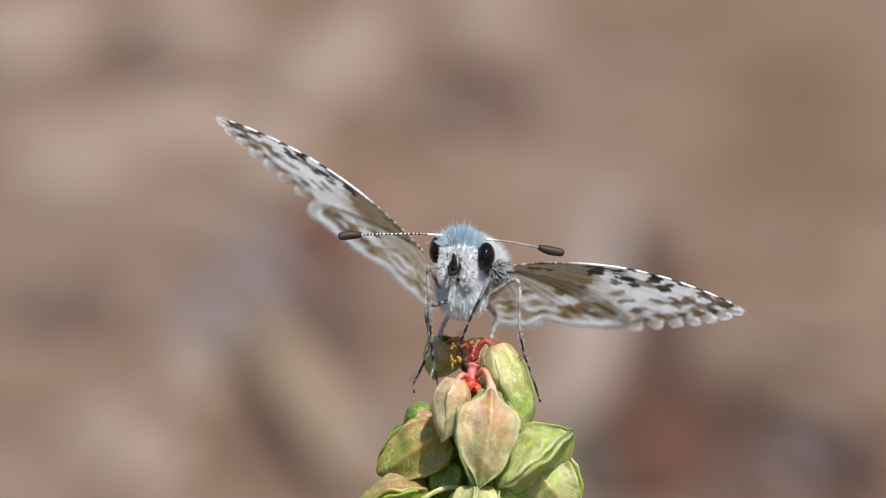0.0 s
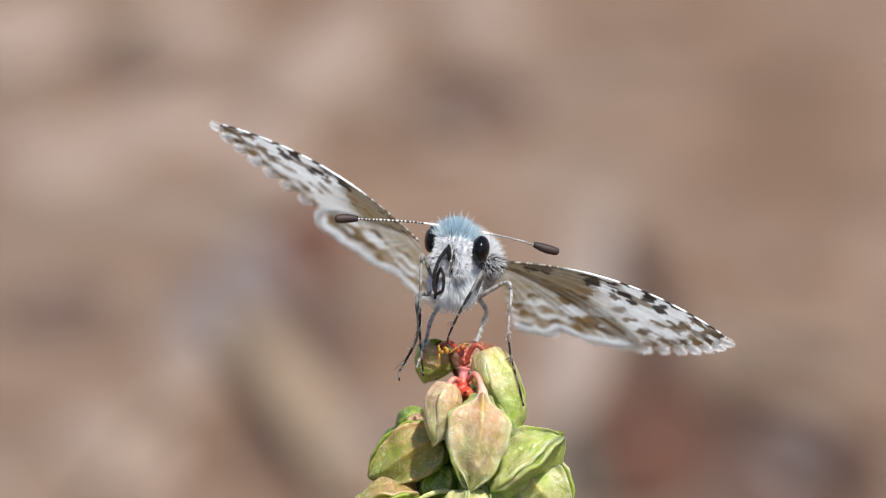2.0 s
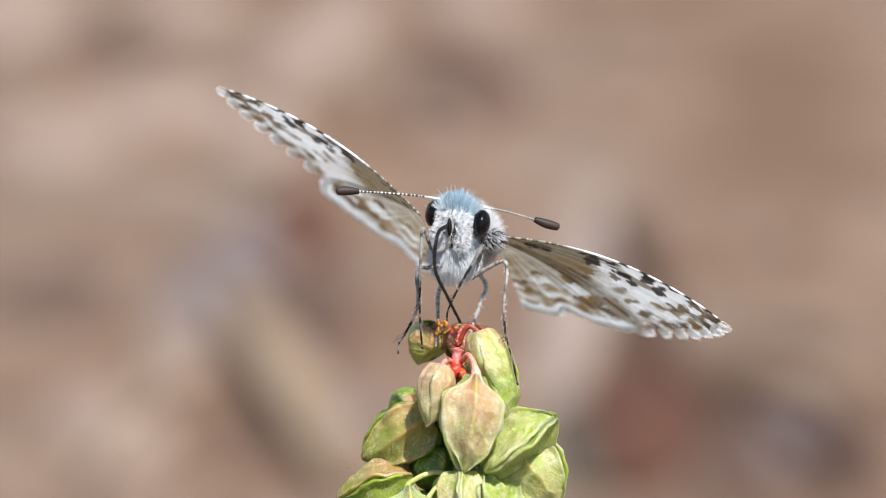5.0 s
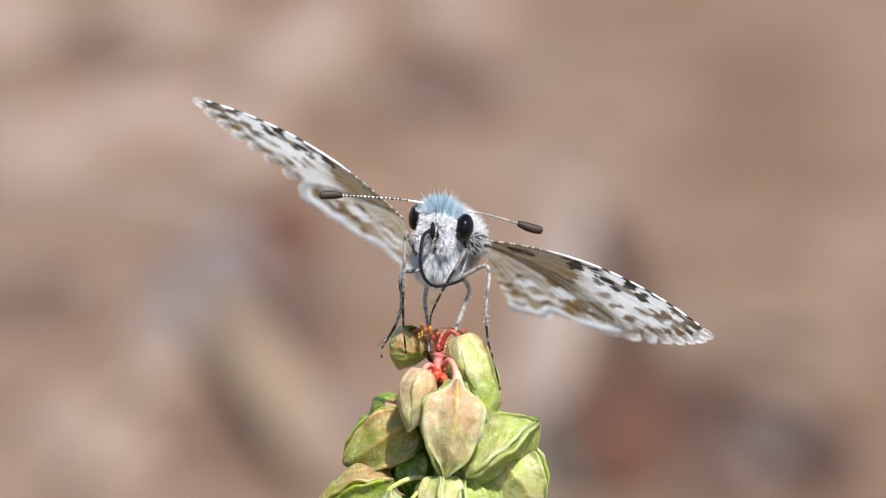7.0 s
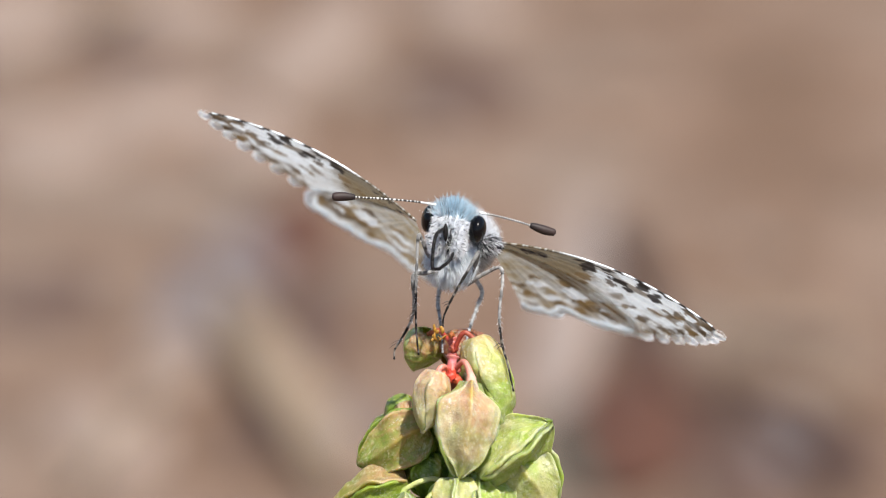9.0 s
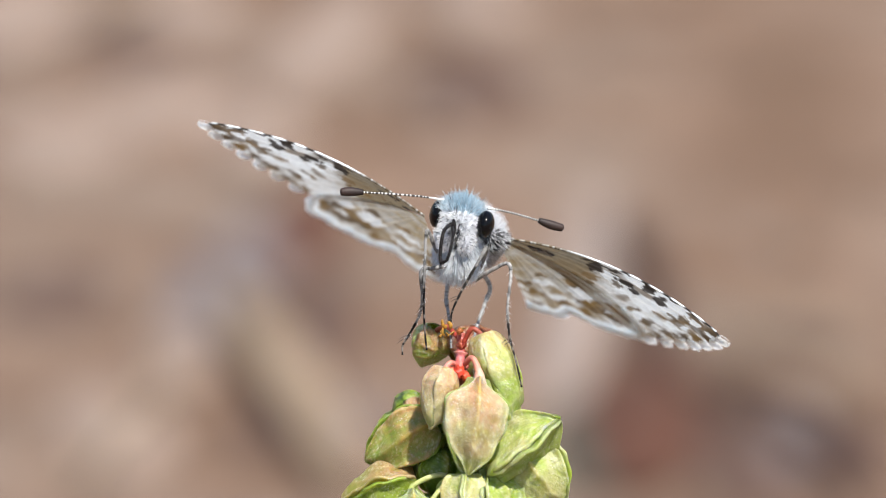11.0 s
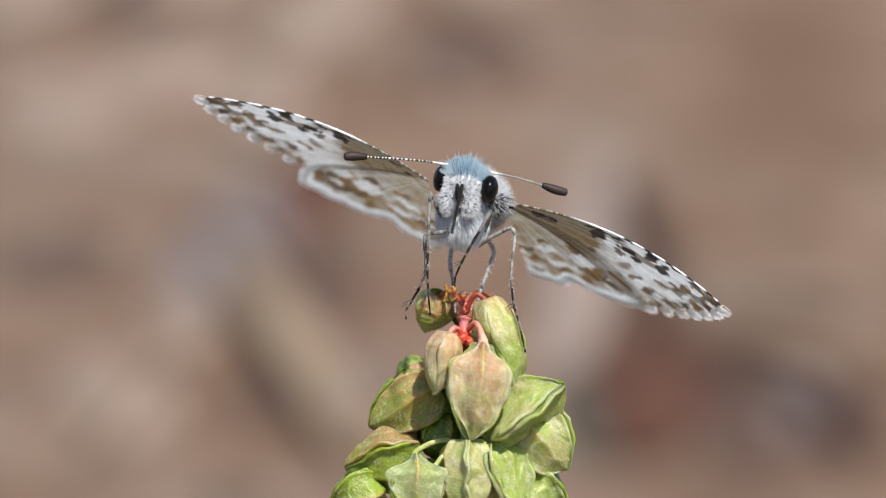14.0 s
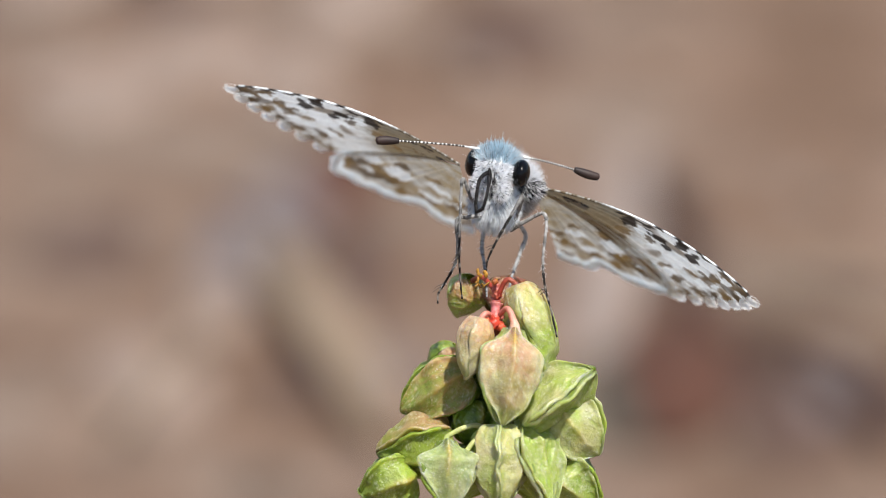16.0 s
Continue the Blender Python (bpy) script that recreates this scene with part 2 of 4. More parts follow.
def litter(rng):
    """Stones, clods and dry straw that lie on the soil, far out of focus."""
    kinds = {"pale": material("pale_stone", (0.275, 0.205, 0.165), 0.85, scale=120, vary=0.2, bump=0.0008, bump_scale=700),
             "grey": material("grey_stone", (0.185, 0.152, 0.148), 0.85, scale=120, vary=0.2, bump=0.0008, bump_scale=700),
             "red": material("red_clod", (0.085, 0.034, 0.020), 0.95, scale=150, vary=0.3, bump=0.001, bump_scale=600),
             "dark": material("dark_clod", (0.088, 0.052, 0.040), 0.95, scale=150, vary=0.3, bump=0.001, bump_scale=600),
             "moss": material("moss_clod", (0.070, 0.068, 0.052), 0.95, scale=150, vary=0.3, bump=0.001, bump_scale=600)}
    kinds["ash"] = material("ash_stone", (0.28, 0.222, 0.192), 0.85, scale=120, vary=0.2, bump=0.0008, bump_scale=700)
    words = {"ash": ("long pale ash-grey stone on soil", "stone"), "pale": ("pale pinkish weathered stone lying on soil", "stone"), "grey": ("grey weathered stone lying on soil", "stone"),
             "red": ("dark red-brown clod of dry earth", "clod"), "dark": ("brown clod of dry earth on the ground", "clod"),
             "moss": ("grey-green mossy clod of earth", "clod")}
    rows = (("pale", 600, 80, 75, 150), ("pale", 860, 20, 90, 60), ("ash", 1045, 520, 62, 220), ("pale", 220, 770, 110, 80),
            ("pale", 60, 40, 130, 90), ("pale", 330, 20, 120, 60), ("pale", 480, 250, 90, 60), ("dark", 1500, 800, 90, 60), ("grey", 425, 500, 100, 120), ("pale", 330, 640, 60, 60),
            ("dark", 850, 160, 120, 70), ("dark", 250, 85, 90, 40), ("dark", 590, 590, 55, 110), ("red", 545, 410, 95, 85),
            ("red", 1160, 765, 110, 125), ("moss", 1050, 800, 60, 80))
    rows += (("dark", 1360, 850, 110, 45), ("pale", 330, 180, 120, 60), ("dark", 1300, 780, 80, 60), ("dark", 470, 770, 40, 45), ("dark", 1420, 620, 90, 30), ("dark", 1180, 600, 60, 60),
             ("grey", 1420, 770, 60, 60), ("dark", 120, 520, 110, 50), ("pale", 130, 250, 130, 60), ("grey", 640, 760, 40, 50))
    for kind, x, z, w, h in rows:
        p, k = on_ground(x, z)
        k *= 1000
        flat = 0.25 * min(w, h) * k
        deep = math.sqrt(max((h * k) ** 2 - (flat * 0.96) ** 2, 1)) / 0.26
        deep = min(deep, h * k / 0.30)
        ob = new("stone" if kind in ("pale", "grey", "ash") else "clod", stone_mesh(rng, w * k, deep, flat))
        ob.data.materials.append(kinds[kind])
        ob.matrix_world = Matrix.Translation((p.x, p.y, rise(p.x, p.y) + flat * 0.0004)) @ pose(0, 0, 0, 0, 0, rng.uniform(-12, 12))
        tagged(ob, *words[kind], group="litter on the ground")
    # loose gravel and crumbs
    grit = Shape()
    for _ in range(90):
        x, y = rng.uniform(-0.16, 0.16), rng.uniform(0.62, 1.75)
        r = rng.uniform(1.5, 6.5) * (0.6 + rng.random())
        g = rng.choice(((0.30, 0.23, 0.19), (0.21, 0.16, 0.13), (0.12, 0.07, 0.05), (0.26, 0.18, 0.13), (0.09, 0.07, 0.055)))
        q = Shape()
        blob(q, (0, 0, 0), (r, r * rng.uniform(0.7, 1.5), r * 0.5), g, 6, 8)
        spin, seed = rng.uniform(0, 6.3), rng.uniform(0, 99)
        c, d = math.cos(spin), math.sin(spin)
        pts = []
        for v in q.v:
            v = Vector(v) * (1 + 0.3 * noise.noise(Vector(v) / r + Vector((seed, 0, 0))))
            pts.append((x * 1000 + v.x * c - v.y * d, y * 1000 + v.x * d + v.y * c, v.z + 1000 * rise(x, y) + r * 0.25))
        grit.add(pts, q.f, q.c)
    ob = new("gravel", grit.mesh("gravel"))
    ob.data.materials.append(material("grit", attr="tint", rough=0.9, scale=400, vary=0.25, bump=0.0004, bump_scale=1500, spec=0.15))
    tagged(ob, "loose brown and grey gravel on dry soil", "gravel", kind="stuff")
    straw = material("dry_straw", (0.295, 0.215, 0.145), 0.7, scale=200, vary=0.2, bump=0.0005, bump_scale=900)
    for (xa, za), (xb, zb), wide in (((425, 560), (640, 900), 52), ((1280, 640), (1560, 760), 18),
                                      ((1300, 590), (1580, 650), 14), ((150, 900), (330, 690), 16), ((180, 60), (300, 20), 22)):
        pa, k = on_ground(xa, za)
        pb, _ = on_ground(xb, zb)
        pa, pb = pa * 1000, pb * 1000
        s = Shape()
        pts = smooth_path([pa + Vector((0, 0, 4)), (pa + pb) / 2 + Vector((2, 0, 9)), pb + Vector((0, 0, 5))], 24)
        tube(s, pts, lambda q: wide * k * 1000 * (0.25 + 0.75 * math.sin(math.pi * (0.12 + 0.8 * q))), lambda q: (1, 1, 1), 10)
        s.v = [(v[0], v[1], 1.0 + max(0.0, v[2] * 0.45)) for v in s.v]
        ob = new("dry_leaf", s.mesh("dry_leaf"))
        ob.data.materials.append(straw)
        rib = Shape()
        tube(rib, [Vector((p.x, p.y, 1.4 + 0.45 * (p.z + wide * k * 620))) for p in pts], lambda q: 0.9, lambda q: (1, 1, 1), 6)
        part("leaf_rib", rib.mesh("leaf_rib"), straw, ob)
        tagged(ob, "long dry tan grass leaf lying on soil", "dry leaf", group="litter on the ground")
    bark = material("dead_twig", (0.075, 0.038, 0.026), 0.9, scale=200, vary=0.3, bump=0.0006, bump_scale=900)
    for (xa, za), (xb, zb), wide in (((1120, 430), (1190, 660), 30), ((1190, 690), (1560, 900), 20), ((1290, 700), (1620, 820), 10), ((330, 470), (520, 560), 12)):
        pa, k = on_ground(xa, za)
        pb, _ = on_ground(xb, zb)
        pa, pb = pa * 1000, pb * 1000
        s = Shape()
        lift = Vector((0, 0, wide * k * 500))
        pts = smooth_path([pa + lift, (pa + pb) / 2 + lift + Vector((6, 0, 2)), pb + lift], 24)
        tube(s, pts, lambda q: wide * k * 1000 * (0.7 + 0.3 * noise.noise(Vector((q * 5, xa, 0)))), lambda q: (1, 1, 1), 10)
        ob = new("twig", s.mesh("twig"))
        ob.data.materials.append(bark)
        tagged(ob, "dark brown dead twig lying on dry soil", "twig", group="litter on the ground")


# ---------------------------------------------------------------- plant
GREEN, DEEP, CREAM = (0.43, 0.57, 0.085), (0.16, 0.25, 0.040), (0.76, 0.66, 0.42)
PINK, PALE, ORANGE, RED, ROSE = (0.82, 0.37, 0.28), (0.80, 0.78, 0.56), (0.66, 0.31, 0.14), (0.36, 0.035, 0.022), (0.50, 0.13, 0.11)
BROWN, OLIVE, LIME = (0.32, 0.13, 0.075), (0.33, 0.38, 0.06), (0.47, 0.62, 0.10)
HONEY = (0.66, 0.52, 0.30)
def mixed(a, b, k):
    k = min(max(k, 0.0), 1.0)
    return tuple(p + (q - p) * k for p, q in zip(a, b))


PODS = (1, 2, 3, 4, 9, 16, 17)      # rounded, plump fruits
# the deep palette is dark green; it also stands for shade between fruits
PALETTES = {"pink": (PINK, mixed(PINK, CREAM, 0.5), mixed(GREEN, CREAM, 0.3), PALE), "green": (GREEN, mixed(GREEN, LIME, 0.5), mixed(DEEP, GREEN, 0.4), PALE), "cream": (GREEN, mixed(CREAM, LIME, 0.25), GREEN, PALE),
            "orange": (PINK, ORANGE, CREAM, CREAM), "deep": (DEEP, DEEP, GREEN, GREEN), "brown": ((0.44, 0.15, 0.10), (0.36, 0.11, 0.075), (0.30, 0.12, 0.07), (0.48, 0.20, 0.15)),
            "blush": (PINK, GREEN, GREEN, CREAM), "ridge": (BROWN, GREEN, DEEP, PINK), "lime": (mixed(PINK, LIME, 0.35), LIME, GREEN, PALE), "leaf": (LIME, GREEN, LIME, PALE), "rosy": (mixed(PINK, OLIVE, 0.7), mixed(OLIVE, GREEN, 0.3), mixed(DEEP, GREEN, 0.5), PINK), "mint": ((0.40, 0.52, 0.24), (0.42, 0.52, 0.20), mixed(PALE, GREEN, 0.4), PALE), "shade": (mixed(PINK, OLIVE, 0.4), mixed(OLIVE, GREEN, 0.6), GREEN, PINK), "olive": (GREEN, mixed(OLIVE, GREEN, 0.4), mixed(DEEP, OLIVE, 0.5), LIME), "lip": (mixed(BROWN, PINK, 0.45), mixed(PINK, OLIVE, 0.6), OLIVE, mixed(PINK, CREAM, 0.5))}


def valve_mesh(w, h, bulge, palette, seed, hood=0.0, pod=False, neck=0.0, cup=0.0):
    """One leathery heart-shaped fruit valve: base at the origin, tip at -h, bulging towards -y, with rib, net and wavy rim."""
    top, mid, low, rim = PALETTES[palette]
    n, m = 52, 48
    off = Vector((seed * 7.3, seed * 3.1, seed * 1.7))
    verts, tints = [], []
    for side in (0, 1):
        for i in range(n + 1):
            s = i / n
            half = 0.5 * w * (math.sin(math.pi * min(1.0, 0.07 + 0.93 * s ** 0.72)) ** 0.60) * (1 - 0.30 * max(0.0, (s - 0.78) / 0.22) ** 1.5)
            half *= 1 + 0.06 * noise.noise(Vector((0, s * 7, seed))) + hood * math.exp(-((s - 0.30) / 0.10) ** 2)
            if hood:
                half *= 0.24 + 0.76 * soft(s / 0.30)
            if neck:
                half *= 0.22 + 0.78 * soft(s / neck / 1.6)
            for j in range(m + 1):
                q = 2 * j / m - 1
                x, z = q * half, s * h
                dome = (1 - abs(q) ** 2.3) * math.sin(math.pi * min(0.97, 0.08 + 0.9 * s)) ** 0.7
                rib = math.exp(-((x - 0.08 * noise.noise(Vector((s * 3, seed, 1)))) / 0.15) ** 2) * max(0.0, 1 - 1.25 * s)
                net = 1 - min(1, 3.2 * abs(noise.noise(Vector((x * 1.15, z * 0.95, 0)) + off)))
                fine = 1 - min(1, 2.6 * abs(noise.noise(Vector((x * 2.9, z * 2.6, 4)) + off)))
                edge = abs(q) ** 5
                grain = noise.noise(Vector((x * 5.2, z * 5.2, 8)) + off)
                pebble = 0.0 if side else max(0.0, 1 - 1.5 * noise.voronoi(Vector((x * 6.5, z * 6.5, 2)) + off)[0][0])
                flank = math.sin(math.pi * min(1.0, abs(q))) ** 2
                y = -0.58 * half - bulge * dome * (1 - cup * 1.6) * (1.0 if pod else math.exp(-(q / 0.6) ** 2)) + (0.0 if pod else 0.05 * half * flank) - 0.03 * pebble * (1 - edge) - (0.10 if pod else 0.30) * rib - (0.05 * net * net + 0.015 * fine + 0.02 * grain) * (1 - edge)
                y -= 0.07 * noise.noise(Vector((x * 1.9, z * 1.5, 21)) + off) * min(1.0, s * 4)
                y += (0.24 * noise.noise(Vector((s * 6, (1 if q > 0 else -1) * 4, seed * 2.0))) - 0.06) * edge * (0.2 if pod else 1.0)
                y -= (0.03 if pod else 0.07 + 0.16 * cup) * math.exp(-((abs(q) - 0.92) / 0.08) ** 2) * min(1, s * 6)
                y -= hood * 1.4 * edge * math.exp(-((s - 0.30) / 0.12) ** 2)
                if side:
                    y += 0.14 + 0.25 * half * (1 - abs(q) ** 2)
                bend = Vector((noise.noise(Vector((x * .7, z * .7, 3)) + off), noise.noise(Vector((x * .7, z * .7, 6)) + off), noise.noise(Vector((x * .7, z * .7, 11)) + off)))
                bend *= 0.25 * min(1.0, s * 2.5)
                verts.append((x + bend.x, y + bend.y * 0.7, -z + bend.z))
                c = mixed(top, mid, s * 2.0 - 0.1 + 0.9 * noise.noise(Vector((x * .8, z * .8, 5)) + off))
                c = mixed(c, low, (s - 0.42) * 1.6 + 1.1 * noise.noise(Vector((x * .9, z * .9, 9)) + off))
                c = mixed(c, mixed(low, top, 0.15), 0.45 * (1 - net) * (1 - fine))
                c = mixed(c, (0.66, 0.43, 0.14), (0.2 if pod else 0.95) * rib * min(1.0, s * 6))
                if palette not in ("brown", "shade", "deep", "lip", "olive"):
                    c = mixed(c, mixed(CREAM, PINK, 0.30), (0.34 if palette in ("pink", "cream", "orange", "blush") else 0.12) * max(0.0, min(1.0, 0.5 + 1.8 * noise.noise(Vector((x * 1.1, z * 1.1, 17)) + off))) * (1 - abs(q) ** 3))
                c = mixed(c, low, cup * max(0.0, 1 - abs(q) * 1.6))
                # pale rim colour, plus highlights painted onto net ridges and grains
                c = mixed(c, rim, (0.45 if pod else 0.65) * abs(q) ** 6 * (0.5 + noise.noise(Vector((s * 5, q, seed)))) + 0.30 * net ** 3 + 0.15 * fine ** 2 + 0.35 * max(0, grain) + 0.15 * pebble ** 2)
                # near-white dots paint sparkle onto the pebble tops
                c = mixed(c, (0.92, 0.88, 0.76), pebble ** 2 * max(0.0, min(1.0, 0.5 + 2.5 * noise.noise(Vector((x * 1.4, z * 1.4, 13)) + off))))
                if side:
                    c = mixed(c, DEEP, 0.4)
                tints.append((c[0] * 0.84, c[1] * 0.87, c[2] * 0.74))
    faces, row = [], m + 1
    k = (n + 1) * row
    for i in range(n):
        for j in range(m):
            a = i * row + j
            faces += [(a, a + 1, a + row + 1, a + row), (k + a, k + a + row, k + a + row + 1, k + a + 1)]
    for i in range(n):
        for j, flip in ((0, False), (m, True)):
            a, b = i * row + j, (i + 1) * row + j
            faces.append((a, b, k + b, k + a) if not flip else (a, k + a, k + b, b))
    return mesh_of("valve", verts, faces, tints)


def fruit(plant, base, tip, w, palettes, spin, seed, bulge=0.22, hood=0.0, pod=False, anchor=None, neck=0.0, cup=0.0):
    """A three-valved dock fruit from its base to its tip, with its bent stalk."""
    d = tip - base
    h = d.length
    zax = -d.normalized()
    yax = (Vector((0, 1, 0)) - zax * zax.y).normalized()
    xax = yax.cross(zax)
    m = Matrix.Translation(base * 0.001) @ Matrix((xax, yax, zax)).transposed().to_4x4() @ pose(0, 0, 0, 0, 0, spin)
    core = Shape()
    blob(core, (0, 0, -h * 0.45), (w * 0.17, w * 0.17, h * 0.36), mixed(DEEP, GREEN, 0.5), 12, 14)
    ob = part("fruit", core.mesh("fruit"), STEM, plant)
    ob.matrix_basis = m
    for k, pal in enumerate(palettes):
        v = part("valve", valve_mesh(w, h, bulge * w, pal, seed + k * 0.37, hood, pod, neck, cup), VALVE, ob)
        v.matrix_basis = pose(0, 0, 0, 0, 0, 120 * k)
    if anchor is not None:
        s = Shape()
        mid = (anchor + base) / 2 + Vector((0, -0.2, 0.45))
        tube(s, smooth_path([anchor, mid, base - zax * -0.1, base + d * 0.1], 18), lambda q: 0.13 + 0.10 * q * q,
             lambda q: mixed(ROSE, mixed(PINK, GREEN, 0.4), q), 8)
        part("fruit_stalk", s.mesh("fruit_stalk"), STEM, plant)
    return ob


def dock_plant():
    plant = thing("dock_plant", STAGE, "green and pink fruiting dock stalk with crinkled heart-shaped seed valves", "plant")
    ground_end = STAGE.inverted() @ Vector((0.004, 0.012, -0.003)) * 1000
    s = Shape()
    pts = smooth_path([spot(838, 612, 1.2), spot(836, 650, 1.0), spot(838, 690, 1.0), spot(842, 780, 1.8), spot(838, 880, 2.0),
                       spot(842, 1000, 2.4), spot(846, 1400, 6), (spot(850, 2600, 24) + ground_end) / 2 + Vector((0, 6, 0)), ground_end], 90)
    tube(s, pts, lambda q: 0.24 + 0.8 * max(0.0, q - 0.3) + 0.04 * math.sin(q * 200), lambda q: mixed(mixed(RED, ROSE, 0.75 + 0.8 * noise.noise(Vector((q * 60, 0, 2)))), GREEN, (q - 0.26) * 6), 12)
    part("stem", s.mesh("stem"), STEM, plant, "thin red to green stem")
    rows = ((792, 602, 3.8, 768, 670, 4.8, 1.95, "shade deep green", 10, 1), (820, 650, 3.6, 888, 606, 4.4, 2.0, "brown brown brown", -10, 2),
            (866, 666, 0.5, 892, 724, 0.8, 1.15, "blush pink green", 30, 18), (874, 612, 0.8, 930, 776, 0.6, 2.2, "lime leaf lime", 48, 3), (808, 672, -0.6, 783, 782, -1.1, 1.75, "orange blush pink", 48, 4),
            (869, 690, -0.7, 845, 862, -1.5, 3.3, "pink green green", 4, 5), (884, 858, 0.0, 1010, 764, -0.6, 3.3, "cream green leaf", 56, 6),
            (935, 822, 1.0, 1018, 918, 0.6, 3.3, "cream leaf green", 4, 7), (796, 772, 1.6, 668, 838, 2.2, 2.9, "rosy olive deep", -12, 8),
            # recessed fruit, coloured dark for the shadow beside the front valve
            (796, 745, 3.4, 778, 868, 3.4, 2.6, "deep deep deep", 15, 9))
    rows += ((758, 880, 1.8, 626, 912, 1.4, 3.3, "olive deep lip", 38, 10), (750, 888, -0.6, 752, 1012, -1.5, 2.9, "mint green deep", 5, 11),
             (842, 862, -0.6, 844, 1010, -1.5, 2.8, "cream green cream", 58, 12), (880, 850, -0.2, 936, 1010, -0.8, 2.6, "leaf cream leaf", 42, 13),
             (690, 945, 1.4, 592, 985, 0.8, 2.8, "olive olive deep", 10, 14), (930, 930, 1.2, 1024, 1006, 1.0, 2.9, "green deep olive", -10, 15),
             (770, 728, 4.0, 716, 774, 4.4, 2.0, "lip olive deep", 30, 16), (744, 772, 4.8, 686, 794, 5.2, 1.6, "olive olive deep", -30, 17))
    # added inner fruits fill the gaps; their dark green paints in the shade
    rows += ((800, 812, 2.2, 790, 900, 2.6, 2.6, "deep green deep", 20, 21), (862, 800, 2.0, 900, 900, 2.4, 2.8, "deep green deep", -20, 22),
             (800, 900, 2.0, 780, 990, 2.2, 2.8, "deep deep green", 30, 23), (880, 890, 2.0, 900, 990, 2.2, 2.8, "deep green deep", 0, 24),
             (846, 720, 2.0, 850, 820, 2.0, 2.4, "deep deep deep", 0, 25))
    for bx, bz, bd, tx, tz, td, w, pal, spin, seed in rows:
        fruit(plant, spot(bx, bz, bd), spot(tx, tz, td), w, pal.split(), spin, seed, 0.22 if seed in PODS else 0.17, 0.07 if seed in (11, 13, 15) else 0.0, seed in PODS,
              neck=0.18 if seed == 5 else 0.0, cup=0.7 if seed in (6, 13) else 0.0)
    # short bent stalks from the stem to the fruits
    links = ((836, 672, 0.6, 818, 664, 0.0, 806, 684, -0.2), (838, 672, 0.4, 856, 655, -0.3, 868, 680, -0.6), (836, 640, 0.9, 856, 604, 0.5, 878, 622, 0.5),
             (836, 625, 1.2, 812, 600, 2.4, 792, 610, 3.8), (838, 880, 1.0, 800, 862, 0.0, 754, 880, 0.0), (838, 890, 1.0, 812, 880, 0.0, 786, 906, -0.4),
             (838, 676, 0.6, 872, 664, 0.6, 890, 690, 0.6))
    for ax, az, ad, mx, mz, md, ex, ez, ed in links:
        s = Shape()
        low = az > 800
        tube(s, smooth_path([spot(ax, az, ad), spot(mx, mz, md), spot(ex, ez, ed), spot(ex + (ex - mx) * 0.15, ez + 22, ed - 0.1)], 26), lambda q: (0.13 + (0.27 if az in (672, 676) and not low else 0.05) * q ** 3) * (1 + 0.12 * noise.noise(Vector((q * 9, ax, 0)))),
             lambda q: mixed(CREAM, GREEN, q) if low else mixed(RED, BROWN, q) if az < 650 else mixed(mixed(mixed(RED, ROSE, 0.4), PINK, q * 1.6), PALE, (q - 0.6) * 1.6), 12)
        part("fruit_stalk", s.mesh("fruit_stalk"), STEM, plant)
    # rose-coloured collar and the glossy red fork below it
    s = Shape()
    tube(s, smooth_path([spot(837, 646, 0.5), spot(835, 660, 0.4), spot(834, 676, 0.3)], 16), lambda q: 0.22 + 0.14 * max(0.0, 1 - 4 * q) + 0.10 * q * q,
         lambda q: mixed((0.62, 0.20, 0.21), (0.60, 0.10, 0.05), q * 1.3 - 0.3), 16)
    part("stem_node", s.mesh("stem_node"), STEM, plant, "rose-coloured stem collar")
    for x, z, d, k, c in ((833, 682, 0.0, 0.36, (0.55, 0.055, 0.03)), (845, 688, -0.1, 0.24, (0.60, 0.10, 0.05)), (818, 678, 0.1, 0.25, (0.60, 0.14, 0.08)),
                          (834, 608, 0.6, 0.17, (0.34, 0.10, 0.03)), (838, 632, 0.9, 0.24, (0.40, 0.09, 0.05))):
        s = Shape()
        blob(s, (0, 0, 0), (k, k, k * 0.9), c, 14, 18, None, 0.6)
        part("stem_node", s.mesh("stem_node"), STEM, plant).matrix_basis = Matrix.Translation(spot(x, z, d) * 0.001)
    rng = random.Random(8)
    for k in range(6):
        a = spot(818 + rng.uniform(-16, 18), 613 + rng.uniform(-5, 7), 0.7)
        s = Shape()
        tube(s, smooth_path([a, a + Vector((rng.uniform(-.2, .2), -.1, rng.uniform(.1, .3))), a + Vector((rng.uniform(-.35, .35), -.2, rng.uniform(-.1, .25)))], 8),
             lambda q: 0.025 + 0.05 * q * (1.2 - q), lambda q: (1, 1, 1), 6)
        part("anther", s.mesh("anther"), SPECK, plant)
    return plant


# ---------------------------------------------------------------- butterfly
BODY = spot(838, 470, 2.5)       # the body's middle at rest, in the working axes
SPAN = 12.85                     # forewing length
ROOTS = {"left": spot(772, 406, 2.6) - BODY, "right": spot(898, 443, 2.6) - BODY}


def on_body(x, z, depth=0.0):
    return spot(x, z, depth) - BODY


DUSK, WHITE, OCHRE, TAUPE, BLACK = (0.235, 0.215, 0.165), (0.88, 0.95, 1.0), (0.235, 0.15, 0.055), (0.11, 0.078, 0.045), (0.022, 0.017, 0.014)
AMBER = (0.36, 0.285, 0.16)


